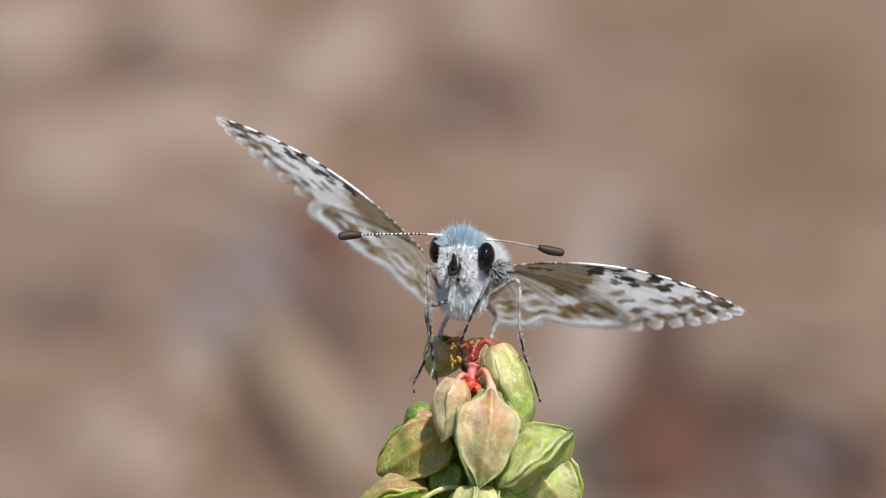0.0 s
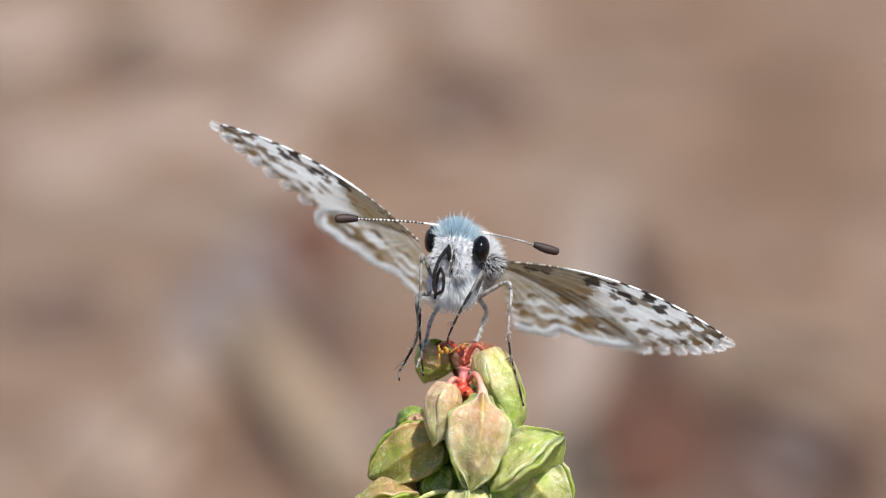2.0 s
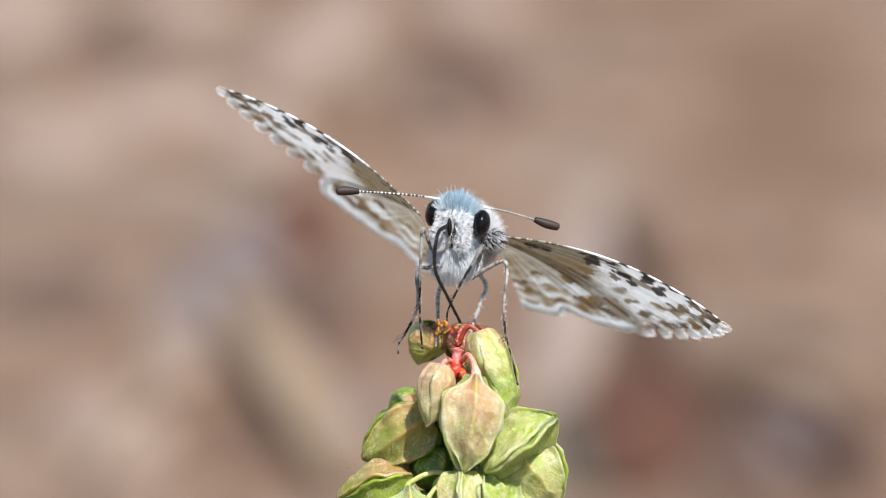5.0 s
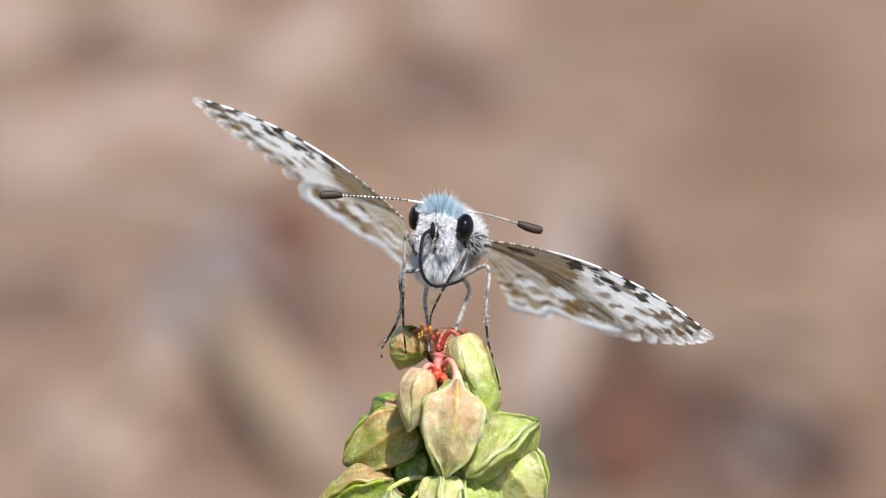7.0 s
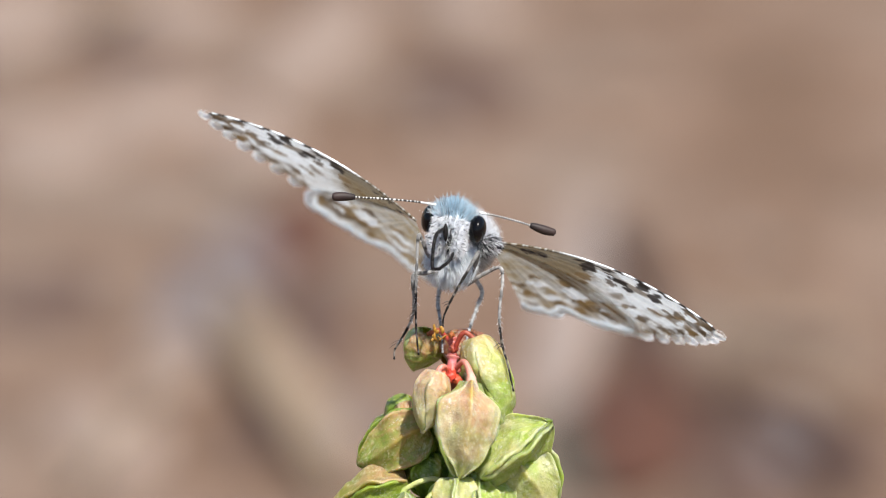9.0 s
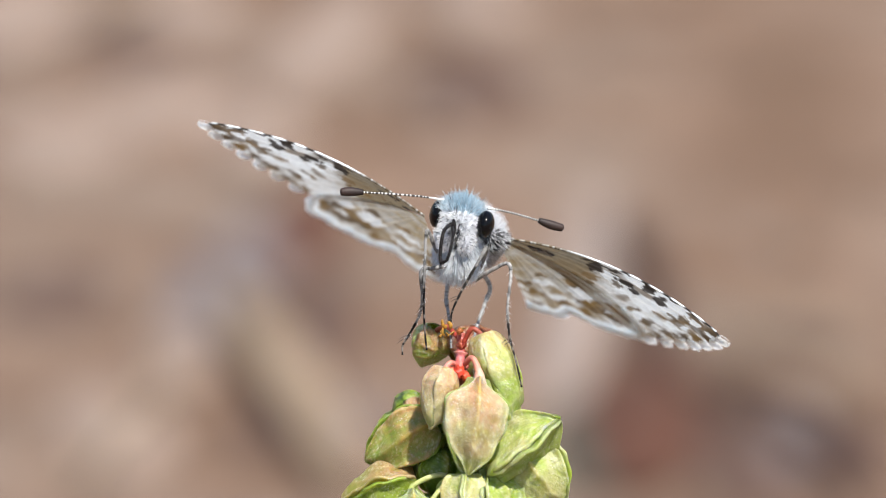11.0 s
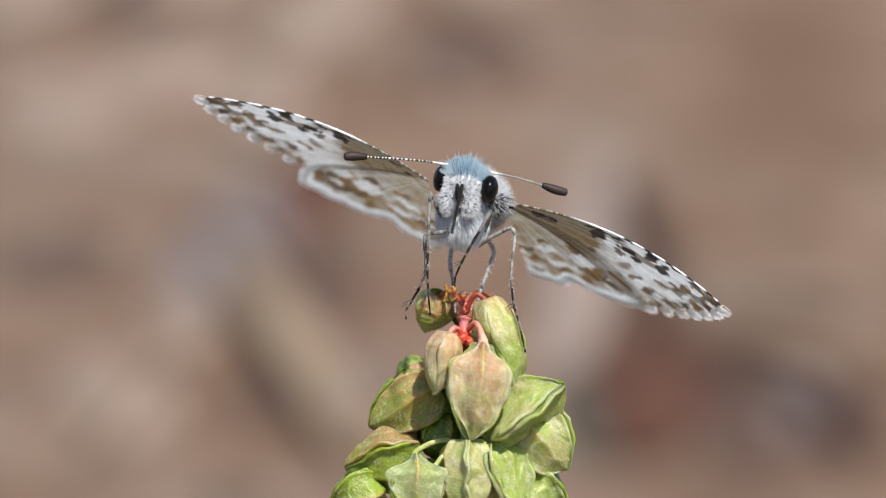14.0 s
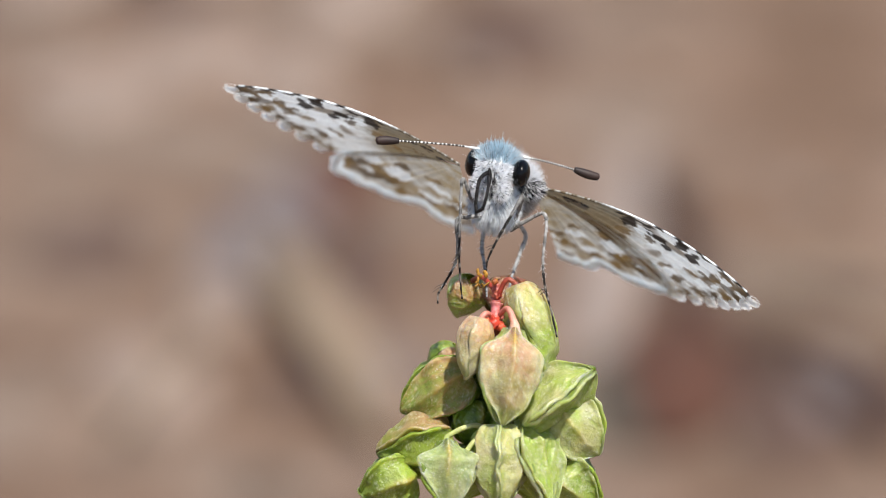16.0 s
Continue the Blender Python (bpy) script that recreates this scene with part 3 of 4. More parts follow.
# spots on the wings' undersides: millimetres out along the front edge and back from it, half length along the veins, half width
FORE_BLACK = ((7.2, 0.0, 0.22, 0.30), (8.3, 0.15, 0.34, 0.42), (9.65, 0.05, 0.30, 0.40), (11.0, 0.0, 0.34, 0.36), (12.3, 0.0, 0.26, 0.36),
              (5.6, 0.25, 1.25, 0.13), (5.25, 0.9, 0.42, 0.62), (6.9, 1.25, 0.52, 0.26), (7.4, 1.75, 0.34, 0.30), (8.15, 0.5, 0.30, 0.62),
              (8.95, 1.2, 0.40, 0.72), (1.2, 1.2, 0.34, 0.26), (2.0, 0.75, 0.50, 0.16), (2.9, 0.9, 0.34, 0.16), (6.3, 0.75, 0.34, 0.14))
FORE_BROWN = ((2.6, 2.3, 0.18, 0.42), (2.1, 2.2, 0.14, 0.26), (3.2, 4.1, 0.30, 0.55), (4.0, 3.1, 0.26, 0.50), (4.9, 3.4, 0.22, 0.36), (5.0, 2.2, 0.34, 0.50),
              (6.4, 1.9, 0.26, 0.34), (9.1, 3.3, 0.42, 0.32), (9.7, 2.5, 0.34, 0.22), (11.4, 0.9, 0.85, 0.80), (10.3, 2.2, 0.32, 0.55), (8.4, 5.4, 0.24, 0.55),
              (7.6, 4.3, 0.26, 0.60), (9.6, 5.2, 0.20, 0.55), (10.5, 4.4, 0.20, 0.55), (11.3, 3.2, 0.22, 0.60), (11.9, 2.1, 0.24, 0.40))
FORE_WHITE = ((10.9, 1.3, 0.36, 0.56), (10.6, 2.9, 0.18, 0.34), (11.9, 1.3, 0.20, 0.34), (6.1, 1.3, 0.44, 0.50), (6.9, 2.6, 0.50, 0.50), (8.1, 2.8, 0.66, 0.95),
              (9.45, 2.0, 0.55, 0.50), (10.1, 0.75, 0.58, 0.52), (7.9, 4.8, 0.40, 0.55), (8.9, 4.3, 0.50, 0.42), (9.8, 4.0, 0.44, 0.50), (9.1, 0.3, 0.26, 0.26), (11.0, 4.2, 0.26, 0.34))
HIND_BROWN = ((6.9, 6.5, 0.78, 1.15), (5.8, 7.0, 0.50, 0.80), (5.1, 6.7, 0.62, 0.62), (3.6, 8.0, 0.48, 0.50), (2.0, 7.7, 0.45, 0.57), (1.5, 6.5, 0.34, 0.48),
              (2.1, 9.5, 0.40, 0.28), (6.0, 5.7, 0.45, 0.62), (4.9, 8.1, 0.42, 0.42), (4.1, 4.4, 0.60, 0.34), (2.4, 4.6, 0.30, 0.36), (7.5, 5.6, 0.40, 0.55))
HIND_WHITE = ((2.5, 5.7, 0.42, 0.66), (3.3, 7.4, 0.36, 0.58), (4.5, 5.6, 0.80, 0.62), (5.8, 4.7, 0.60, 0.48), (1.3, 7.4, 0.34, 0.40), (6.4, 6.5, 0.20, 0.34))
CAMBER = {-1: 0.78, 1: 0.95}


def fore_rim(s, sign):
    """The forewing's outline past the front edge: s from 0 at the tip to 1 at the rear corner, on to 1.4 along the inner edge."""
    tip, corner, inner = Vector((12.75, 0.0)), Vector((7.95, 7.95)), Vector((6.2, 6.7)) if sign < 0 else Vector((7.4, 7.8))
    if s > 1:
        return corner.lerp(inner, (s - 1) / 0.4)
    out = Vector((7.45, 4.4)).normalized()
    return tip.lerp(corner, s) + out * 0.80 * math.sin(math.pi * s) ** 0.75 - Vector((0.35, 0.0)) * max(0.0, 1 - s * 9) ** 2


SPREAD = {-1: (radians(9), 1.16), 1: (0.0, 1.0)}   # the left hindwing is spread further than the right one


def hind_rim(s, sign):
    """The hindwing's outline from its front corner to the body: a wavy arc about the root with a fold past the middle."""
    ang = 34 + 47 * s
    r = 10.55 + 0.75 * math.sin(math.pi * min(1.0, s * 1.4)) - 1.0 * math.exp(-((ang - 65) / 3.6) ** 2) + 0.22 * math.sin(s * 9)
    r -= 2.7 * max(0.0, 1 - s * 4.6) ** 1.6 + 1.5 * max(0.0, s - 0.75)
    r += 0.28 * math.sqrt(abs(math.sin(math.pi * s * 7)))
    w, k = radians(ang) + SPREAD[sign][0], r * SPREAD[sign][1]
    return Vector((math.cos(w), math.sin(w))) * k


def camber(a, b, sign):
    u = min(max(a / SPAN, 0.0), 1.0)
    return CAMBER[sign] * 4 * u * (1 - u) * (1 - 0.04 * b)


def dab(col, q, spots, tone, speck, strength=1.0):
    """Lay one kind of spots over a colour at the place q; their long axes follow the veins."""
    for ma, mb, la, lb in spots:
        da, db = q.x - ma, q.y - mb
        if abs(da) < 2.2 and abs(db) < 2.2:
            k = 1 / math.hypot(ma, mb)
            x, y = (da * ma + db * mb) * k / la, (db * ma - da * mb) * k / lb
            away = (x * x) ** 1.25 + (y * y) ** 1.25
            if away < 2.2:
                col = mixed(col, tone, strength * soft((1.3 + 0.8 * speck - away) * 2.4))
    return col


def wing_mesh(hind, sign, seed):
    """A wing sheet: rays run out from the root to the rim; creased between the veins; checkered scales of white, ochre and black."""
    nr, na = 130, 230 if not hind else 210
    cells = 8
    verts, tints = [], []
    for i in range(nr + 1):
        rho = i / nr
        for j in range(na + 1):
            g = j / na
            e = fore_rim(1.4 * g, sign) if not hind else hind_rim(g, sign)
            a, b = e.x * rho, e.y * rho
            bow = -0.34 * math.sin(math.pi * rho) * max(0.0, 1 - g * 3.2) if not hind else 0.0
            p = Vector((a, b, seed))
            c = g * cells + 0.22 * math.sin(g * 17 + seed)
            f = c % 1.0
            crease = (0.022 if not hind else 0.045) * math.cos(2 * math.pi * c) * soft(rho * 1.6)
            verts.append((a, b + bow, sign * (camber(a, b, sign) + crease)))
            wob = Vector((noise.noise(p * 1.5), noise.noise(p * 1.5 + Vector((5, 5, 5)))))
            fine = Vector((noise.noise(p * 4.2), noise.noise(p * 4.2 + Vector((9, 2, 5)))))
            q = Vector((a, b)) + wob * 0.20 + fine * 0.19
            mott = noise.noise(p * 0.9 + Vector((3, 1, 7))) + 0.4 * noise.noise(p * 3.3)
            speck = noise.noise(p * 3.4 + Vector((8, 3, 2)))
            vein = max(0.0, 1 - min(f, 1 - f) / 0.055)
            brown = mixed(TAUPE, OCHRE, 0.45 + 1.2 * mott)
            if not hind:
                base = mixed(mixed(DUSK, AMBER, 0.25 + 0.5 * mott + 0.12 * q.y), TAUPE, 0.30 + 0.3 * mott)
                col = mixed(base, mixed(WHITE, AMBER, 0.25 * soft(0.2 + 0.16 * q.y) + 0.1 * speck), soft((q.x - 4.9 + 0.12 * q.y + 0.5 * mott) / 2.0))
                col = mixed(col, brown, 0.75 * soft((q.x + 0.42 * q.y - 10.4 + 0.5 * speck) / 1.2) * soft(0.55 + 1.6 * speck + 0.5 * mott))
                col = mixed(col, TAUPE, 0.42 * vein * soft((q.x - 2) / 3))
                col = mixed(col, mixed(brown, BLACK, 0.2), 0.75 * soft(2.4 * noise.noise(Vector((a * 0.75, b * 1.1, 4.4))) - 0.25) * soft((q.x - 5.0) / 2))
                col = dab(col, q, FORE_WHITE, WHITE, speck, 0.92)
                col = dab(col, q, FORE_BROWN, mixed(brown, BLACK, 0.15), speck, 0.85)
                col = dab(col, q, FORE_WHITE[:3], WHITE, speck, 0.9)
                col = dab(col, q, FORE_BLACK, BLACK, speck - 0.25, 0.95)
                gap = abs(((g * 1.4 * 7 + 0.45) % 1.0) - 0.5) * 2
                if g < 1 / 1.4:
                    col = mixed(col, mixed(brown, BLACK, 0.2), soft((rho - 0.90) * 16) * soft(gap * 2.0 - 0.6 + 0.5 * speck))
            else:
                base = mixed(mixed(WHITE, DUSK, 0.5), AMBER, 0.55 + 0.6 * mott)
                col = mixed(base, mixed(WHITE, AMBER, 0.55 + 0.5 * mott), soft(rho * 1.6 - 0.5))
                band = math.exp(-((rho - 0.74 - 0.04 * mott) / 0.13) ** 4)
                col = mixed(col, mixed(brown, AMBER, 0.35 + 0.5 * speck), 0.65 * band * soft(0.5 + 1.3 * mott))
                w, k = SPREAD[sign]
                own = Vector((q.x * math.cos(w) + q.y * math.sin(w), q.y * math.cos(w) - q.x * math.sin(w))) / k
                col = dab(col, own, HIND_BROWN, brown, speck, 0.92)
                col = dab(col, own, HIND_WHITE, mixed(WHITE, AMBER, 0.12), speck, 0.92)
                col = mixed(col, OCHRE, 0.28 * vein * soft(rho * 3 - 0.6) * (rho < 0.88) * (g > 0.05))
                col = mixed(col, mixed(OCHRE, TAUPE, 0.4), 0.7 * math.exp(-((rho - 0.90) / 0.016) ** 2) * soft(0.6 + 1.5 * speck))
                col = mixed(col, WHITE, soft((rho - 0.905 + 0.02 * speck) * 30))
                col = mixed(col, mixed(WHITE, AMBER, 0.35), 0.7 * soft((0.10 - g) * 12) * soft(rho * 2 - 0.7))
            tints.append(col)
    row = na + 1
    faces = [(i * row + j, i * row + j + 1, (i + 1) * row + j + 1, (i + 1) * row + j) for i in range(nr) for j in range(na)]
    return mesh_of("hindwing" if hind else "forewing", verts, faces, tints)


def strand(s, rng, p, out, side, length, tint):
    """One flat pointed hair-scale."""
    side = side.normalized() * 0.03
    s.add([p - side, p + side, p + out * length * 0.6 + side * .8, p + out * length, p + out * length * 0.6 - side * .8], [(0, 1, 2, 3, 4)], [tint] * 5)


TUFTS = 7


def petal(shape, centre, radii, tint, turn):
    """A hollow tuft of scales: a domed shell open on its upper side."""
    n, verts, tints, faces = 9, [], [], []
    for i in range(n + 1):
        for k in range(18):
            r, w = i / n, 2 * math.pi * k / 18
            x, z = r * math.cos(w), r * math.sin(w)
            wav = 1 + 0.10 * math.sin(w * 5 + centre.x * 7)
            verts.append(centre + turn @ Vector((x * radii[0] * wav, radii[1] * math.sqrt(max(0.0, 1 - r * r)), z * radii[2] * wav)))
            tints.append(tint)
    for i in range(n):
        for k in range(18):
            j = (k + 1) % 18
            faces.append((i * 18 + k, i * 18 + j, (i + 1) * 18 + j, (i + 1) * 18 + k))
    shape.add(verts, faces, tints)


def fringe_mesh(hind, sign, seed):
    """The white fringe: rounded tufts of hair-scales along the forewing's rim, a soft wavy edge on the hindwing."""
    rng = random.Random(seed)
    s = Shape()

    def at(v):
        e = hind_rim(v, sign) if hind else fore_rim(v, sign)
        return Vector((e.x, e.y, sign * camber(e.x, e.y, sign)))

    if hind:
        for k in range(46):
            v = 0.03 + 0.95 * (k + rng.uniform(0.2, 0.8)) / 46
            p = at(v)
            out = Vector((p.x, p.y, 0)).normalized()
            puff = Matrix((Vector((-out.y, out.x, 0)), Vector((0, 0, -sign)), out)).transposed()
            petal(s, p - out * 0.10, (0.26, rng.uniform(0.08, 0.17), rng.uniform(0.16, 0.24) + 0.24 * math.sqrt(abs(math.sin(math.pi * v * 7)))), mixed((0.99, 1.0, 1.0), HONEY, 0.10 * rng.random()), puff)
        for k in range(1300):
            v = rng.uniform(0.02, 0.99)
            p = at(v)
            out = Vector((p.x, p.y, 0)).normalized()
            clump = math.sqrt(abs(math.sin(math.pi * v * 7)))
            out = (out + Vector((rng.gauss(0, .16), rng.gauss(0, .16), rng.gauss(0, .30)))).normalized()
            strand(s, rng, p - out * rng.uniform(0.05, 0.45) + Vector((0, 0, rng.gauss(0, 0.03))), out, Vector((-out.y, out.x, 0)), rng.uniform(0.2, 0.36) * (0.5 + 0.6 * clump),
                   mixed(WHITE, DUSK, 0.12 * rng.random()))
        return s.mesh("fringe", False)
    for k in range(TUFTS):
        mid, along = at((k + 0.45) / TUFTS), at((k + 0.9) / TUFTS) - at(k / TUFTS)
        flat = Vector((along.x, along.y, 0)).normalized()
        out = Vector((flat.y, -flat.x, 0))
        out = -out if out.dot(mid) < 0 else out
        tip = (out + Vector((mid.x, mid.y, 0)).normalized() * 0.9 + Vector((0, 0, -0.30 * sign))).normalized()
        flat = (flat - tip * flat.dot(tip)).normalized()
        third = flat.cross(tip)
        third = -third if third.z * sign > 0 else third
        puff = Matrix((flat, third, tip)).transposed()
        wide, tall = 0.45 * rng.uniform(0.9, 1.08), 0.40 * rng.uniform(0.92, 1.08)
        c = mid + tip * 0.14
        tint = mixed((0.99, 1.0, 1.0), HONEY, 0.25 * rng.random() ** 3)
        petal(s, c, (wide, 0.20, tall), tint, puff)
        for _ in range(90):
            d = Vector((rng.gauss(0, 1), rng.gauss(0, 1), rng.gauss(0.3, 1))).normalized()
            e = c + puff @ Vector((d.x * wide, d.y * 0.22, d.z * tall)) * 0.9
            way = ((e - c).normalized() * 0.55 + tip * 0.9 + Vector((0, 0, rng.gauss(0, .2)))).normalized()
            strand(s, rng, e, way, flat, rng.uniform(0.08, 0.18), mixed(tint, DUSK, 0.08 * rng.random()))
    return s.mesh("fringe", False)


def wings(fly):
    made = {}
    for side, sign in (("left", -1), ("right", 1)):
        for hind in (False, True):
            name = "hindwing" if hind else "forewing"
            me = wing_mesh(hind, sign, 3 + 2 * hind)
            ob = part(name, me, WING, fly, "white wing underside checkered with ochre and black" if not hind
                      else "ochre wing underside with a white band and fringe")
            part("fringe", fringe_mesh(hind, sign, 11 + sign + hind), FRINGE, ob, "white scalloped hair fringe")
            if not hind:
                s = Shape()
                pts = [Vector(me.vertices[i * 231].co) * 1000 for i in range(0, 130)]

                def edge(q):
                    a = q * SPAN
                    dark = max(soft(1.6 - abs(a - m) / 0.25) for m in (7.15, 8.35, 9.65, 11.0, 12.3))
                    return mixed(mixed(mixed(WHITE, DUSK, 0.7 * soft((5.5 - a) / 2.5)), TAUPE, soft(0.7 + 1.6 * noise.noise(Vector((q * 90, 0, sign)))) * soft((4.8 - a) / 1.5)), BLACK, dark)

                tube(s, pts, lambda q: 0.062 * (1 - 0.25 * q) * (1 + 0.2 * noise.noise(Vector((q * 60, 3, sign)))), edge, 8)
                part("wing_rib", s.mesh("wing_rib"), LEG, ob, "white front edge with black breaks")
            made[side, hind] = ob
    return made


BLUE, SNOW, ASH = (0.47, 0.70, 0.81), (0.96, 0.97, 0.99), (0.34, 0.36, 0.39)


def butterfly():
    rng = random.Random(21)
    fly = thing("butterfly", STAGE @ Matrix.Translation(BODY * 0.001),
                "small white and ochre checkered skipper butterfly with blue-grey hair, wings spread", "butterfly")
    roll = Matrix.Rotation(radians(11), 3, "Y")

    def body_part(name, centre, radii, count, rule, label, turn=None, lump=0.1):
        s = Shape()
        blob(s, centre, radii, ASH, turn=turn, lump=lump)
        ob = part(name, s.mesh(name), SKIN, fly, label)
        h = Shape()
        hairs(h, rng, centre, radii, count, rule, turn)
        part("hair", h.mesh("hair", False), FUR, ob)
        return ob

    def head_rule(d):
        if d.y > 0.55 or (d.x > 0.72 and -0.3 < d.z < 0.45) or (d.x < -0.86 and -0.3 < d.z < 0.45):
            return None
        if d.z > 0.30 - 0.25 * d.y:
            return (0.52 if rng.random() > 0.07 else 0.85), 0.0125, (0.25 * d.x, 0.05, 0.3), mixed(BLUE, SNOW, rng.random() * 0.75 + 0.35 * abs(d.x)) if rng.random() > 0.05 else (0.06, 0.06, 0.07)
        if abs(d.x) < 0.08 and d.z < 0.1:
            return 0.2, 0.02, (0, -0.3, -0.4), (0.05, 0.05, 0.06)
        return 0.26, 0.019, (0.35 * d.x + 0.5 * noise.noise(d * 4), -0.1, -0.2 + 0.6 * noise.noise(d * 4 + Vector((7, 0, 0)))), SNOW if rng.random() > 0.10 else (0.05, 0.05, 0.06)

    def chest_rule(d):
        if d.y > 0.4:
            return None
        return 0.70, 0.016, (0.0, -0.25, -0.9), mixed(SNOW, BLUE, rng.random() * 0.18) if rng.random() > 0.03 else ASH

    def thorax_rule(d):
        low = d.z < 0.1 or d.y < -0.7
        return (0.6 if low else 0.75), 0.014, (0.0, 0.35, 0.15), mixed(SNOW, (0.10, 0.105, 0.12) if d.x > 0.4 and d.z < 0.35 else ASH, rng.random() * (0.8 if (low and d.z < 0) or (d.x > 0.45 and d.z < 0.2) else 0.15))

    body_part("head", on_body(834, 424, 1.1), (1.13, 1.2, 1.32), 9000, head_rule, "head with pale blue crest hair and white face", roll)
    body_part("chest", on_body(833, 472, 1.7), (0.95, 1.1, 1.10), 6500, chest_rule, "chest with long drooping white hair")
    body_part("thorax", on_body(854, 446, 4.6), (1.42, 3.0, 1.36), 7500, thorax_rule, "thorax covered in white and grey hair", roll)
    body_part("abdomen", on_body(846, 462, 11.0), (1.3, 5.0, 1.2), 1200, thorax_rule, "pale grey hairy abdomen",
              Matrix.Rotation(radians(-6), 3, "X"))
    for x, dx in ((809, -1), (845, 1)):
        body_part("palp", on_body(x, 446 + 4 * dx, 0.2), (0.30, 0.46, 0.66), 1500,
                  lambda d: None if d.y > 0.5 else (0.25, 0.018, (0.3 * dx + 0.6 * noise.noise(d * 3), -0.1, -0.3), SNOW if rng.random() > 0.12 else (0.06, 0.06, 0.07)),
                  "white bristly palp", roll)
    for x, z, d, rx in ((879, 421, 0.70, 0.49), (795, 402, 1.5, 0.40)):
        s = Shape()
        blob(s, on_body(x, z, d), (rx, 0.88, 0.71), (0, 0, 0), 28, 36, roll)
        part("eye", s.mesh("eye"), EYE_MAT, fly, "round glossy black eye")
    # bristly grey shoulder between the eye and the wing's root
    for x, z, d, way in ((895, 448, 2.2, 0.9),):
        s = Shape()
        blob(s, on_body(x, z, d), (0.62, 0.7, 0.38), (0.14, 0.15, 0.16), lump=0.2)
        ob = part("shoulder", s.mesh("shoulder"), LEG, fly, "shoulder with dark and white bristles")
        h = Shape()
        hairs(h, rng, on_body(x, z, d), (0.62, 0.7, 0.38), 1500, lambda d: None if d.y > 0.4 else (
            0.42, 0.015, (0.6 * way, -0.1, -0.6), SNOW if rng.random() > 0.5 else (0.03, 0.03, 0.035)))
        part("hair", h.mesh("hair", False), FUR, ob)
    # antennae: ringed shafts with dark clubs
    for pts, club in (((( 806, 378, 0.9), (770, 372, 0.4), (712, 367, -0.2), (660, 364, -0.6)), ((664, 364, -0.6), (640, 363, -0.7), (623, 364, -0.8))),
                      (((884, 392, 0.9), (915, 398, 1.2), (950, 407, 1.6), (978, 416, 1.9)), ((974, 414, 1.9), (996, 422, 2.0), (1019, 428, 2.1)))):
        s = Shape()
        path = smooth_path([on_body(*p) for p in pts], 84)
        tube(s, path, lambda q: 0.050 + 0.010 * math.cos(q * 84 * math.pi / 1.5) + 0.03 * max(0.0, 1 - 5 * q), lambda q: (0.80, 0.80, 0.78) if (q * 24) % 1 < 0.36 or q < (0.25 if pts[0][0] < 840 else 0.14) else (0.03, 0.025, 0.022), 8)
        ob = part("antenna", s.mesh("antenna"), HORN, fly, "thin antenna ringed black and white")
        s = Shape()
        tube(s, smooth_path([on_body(*p) for p in club], 20), lambda q: 0.07 + 0.165 * math.sin(math.pi * (0.10 + 0.72 * q)) ** 0.8 if q < 0.999 else 0.05,
             lambda q: mixed((0.018, 0.012, 0.011), (0.045, 0.026, 0.022), q), 14)
        part("club", s.mesh("club"), HORN, ob, "dark brown antenna club")
    return fly


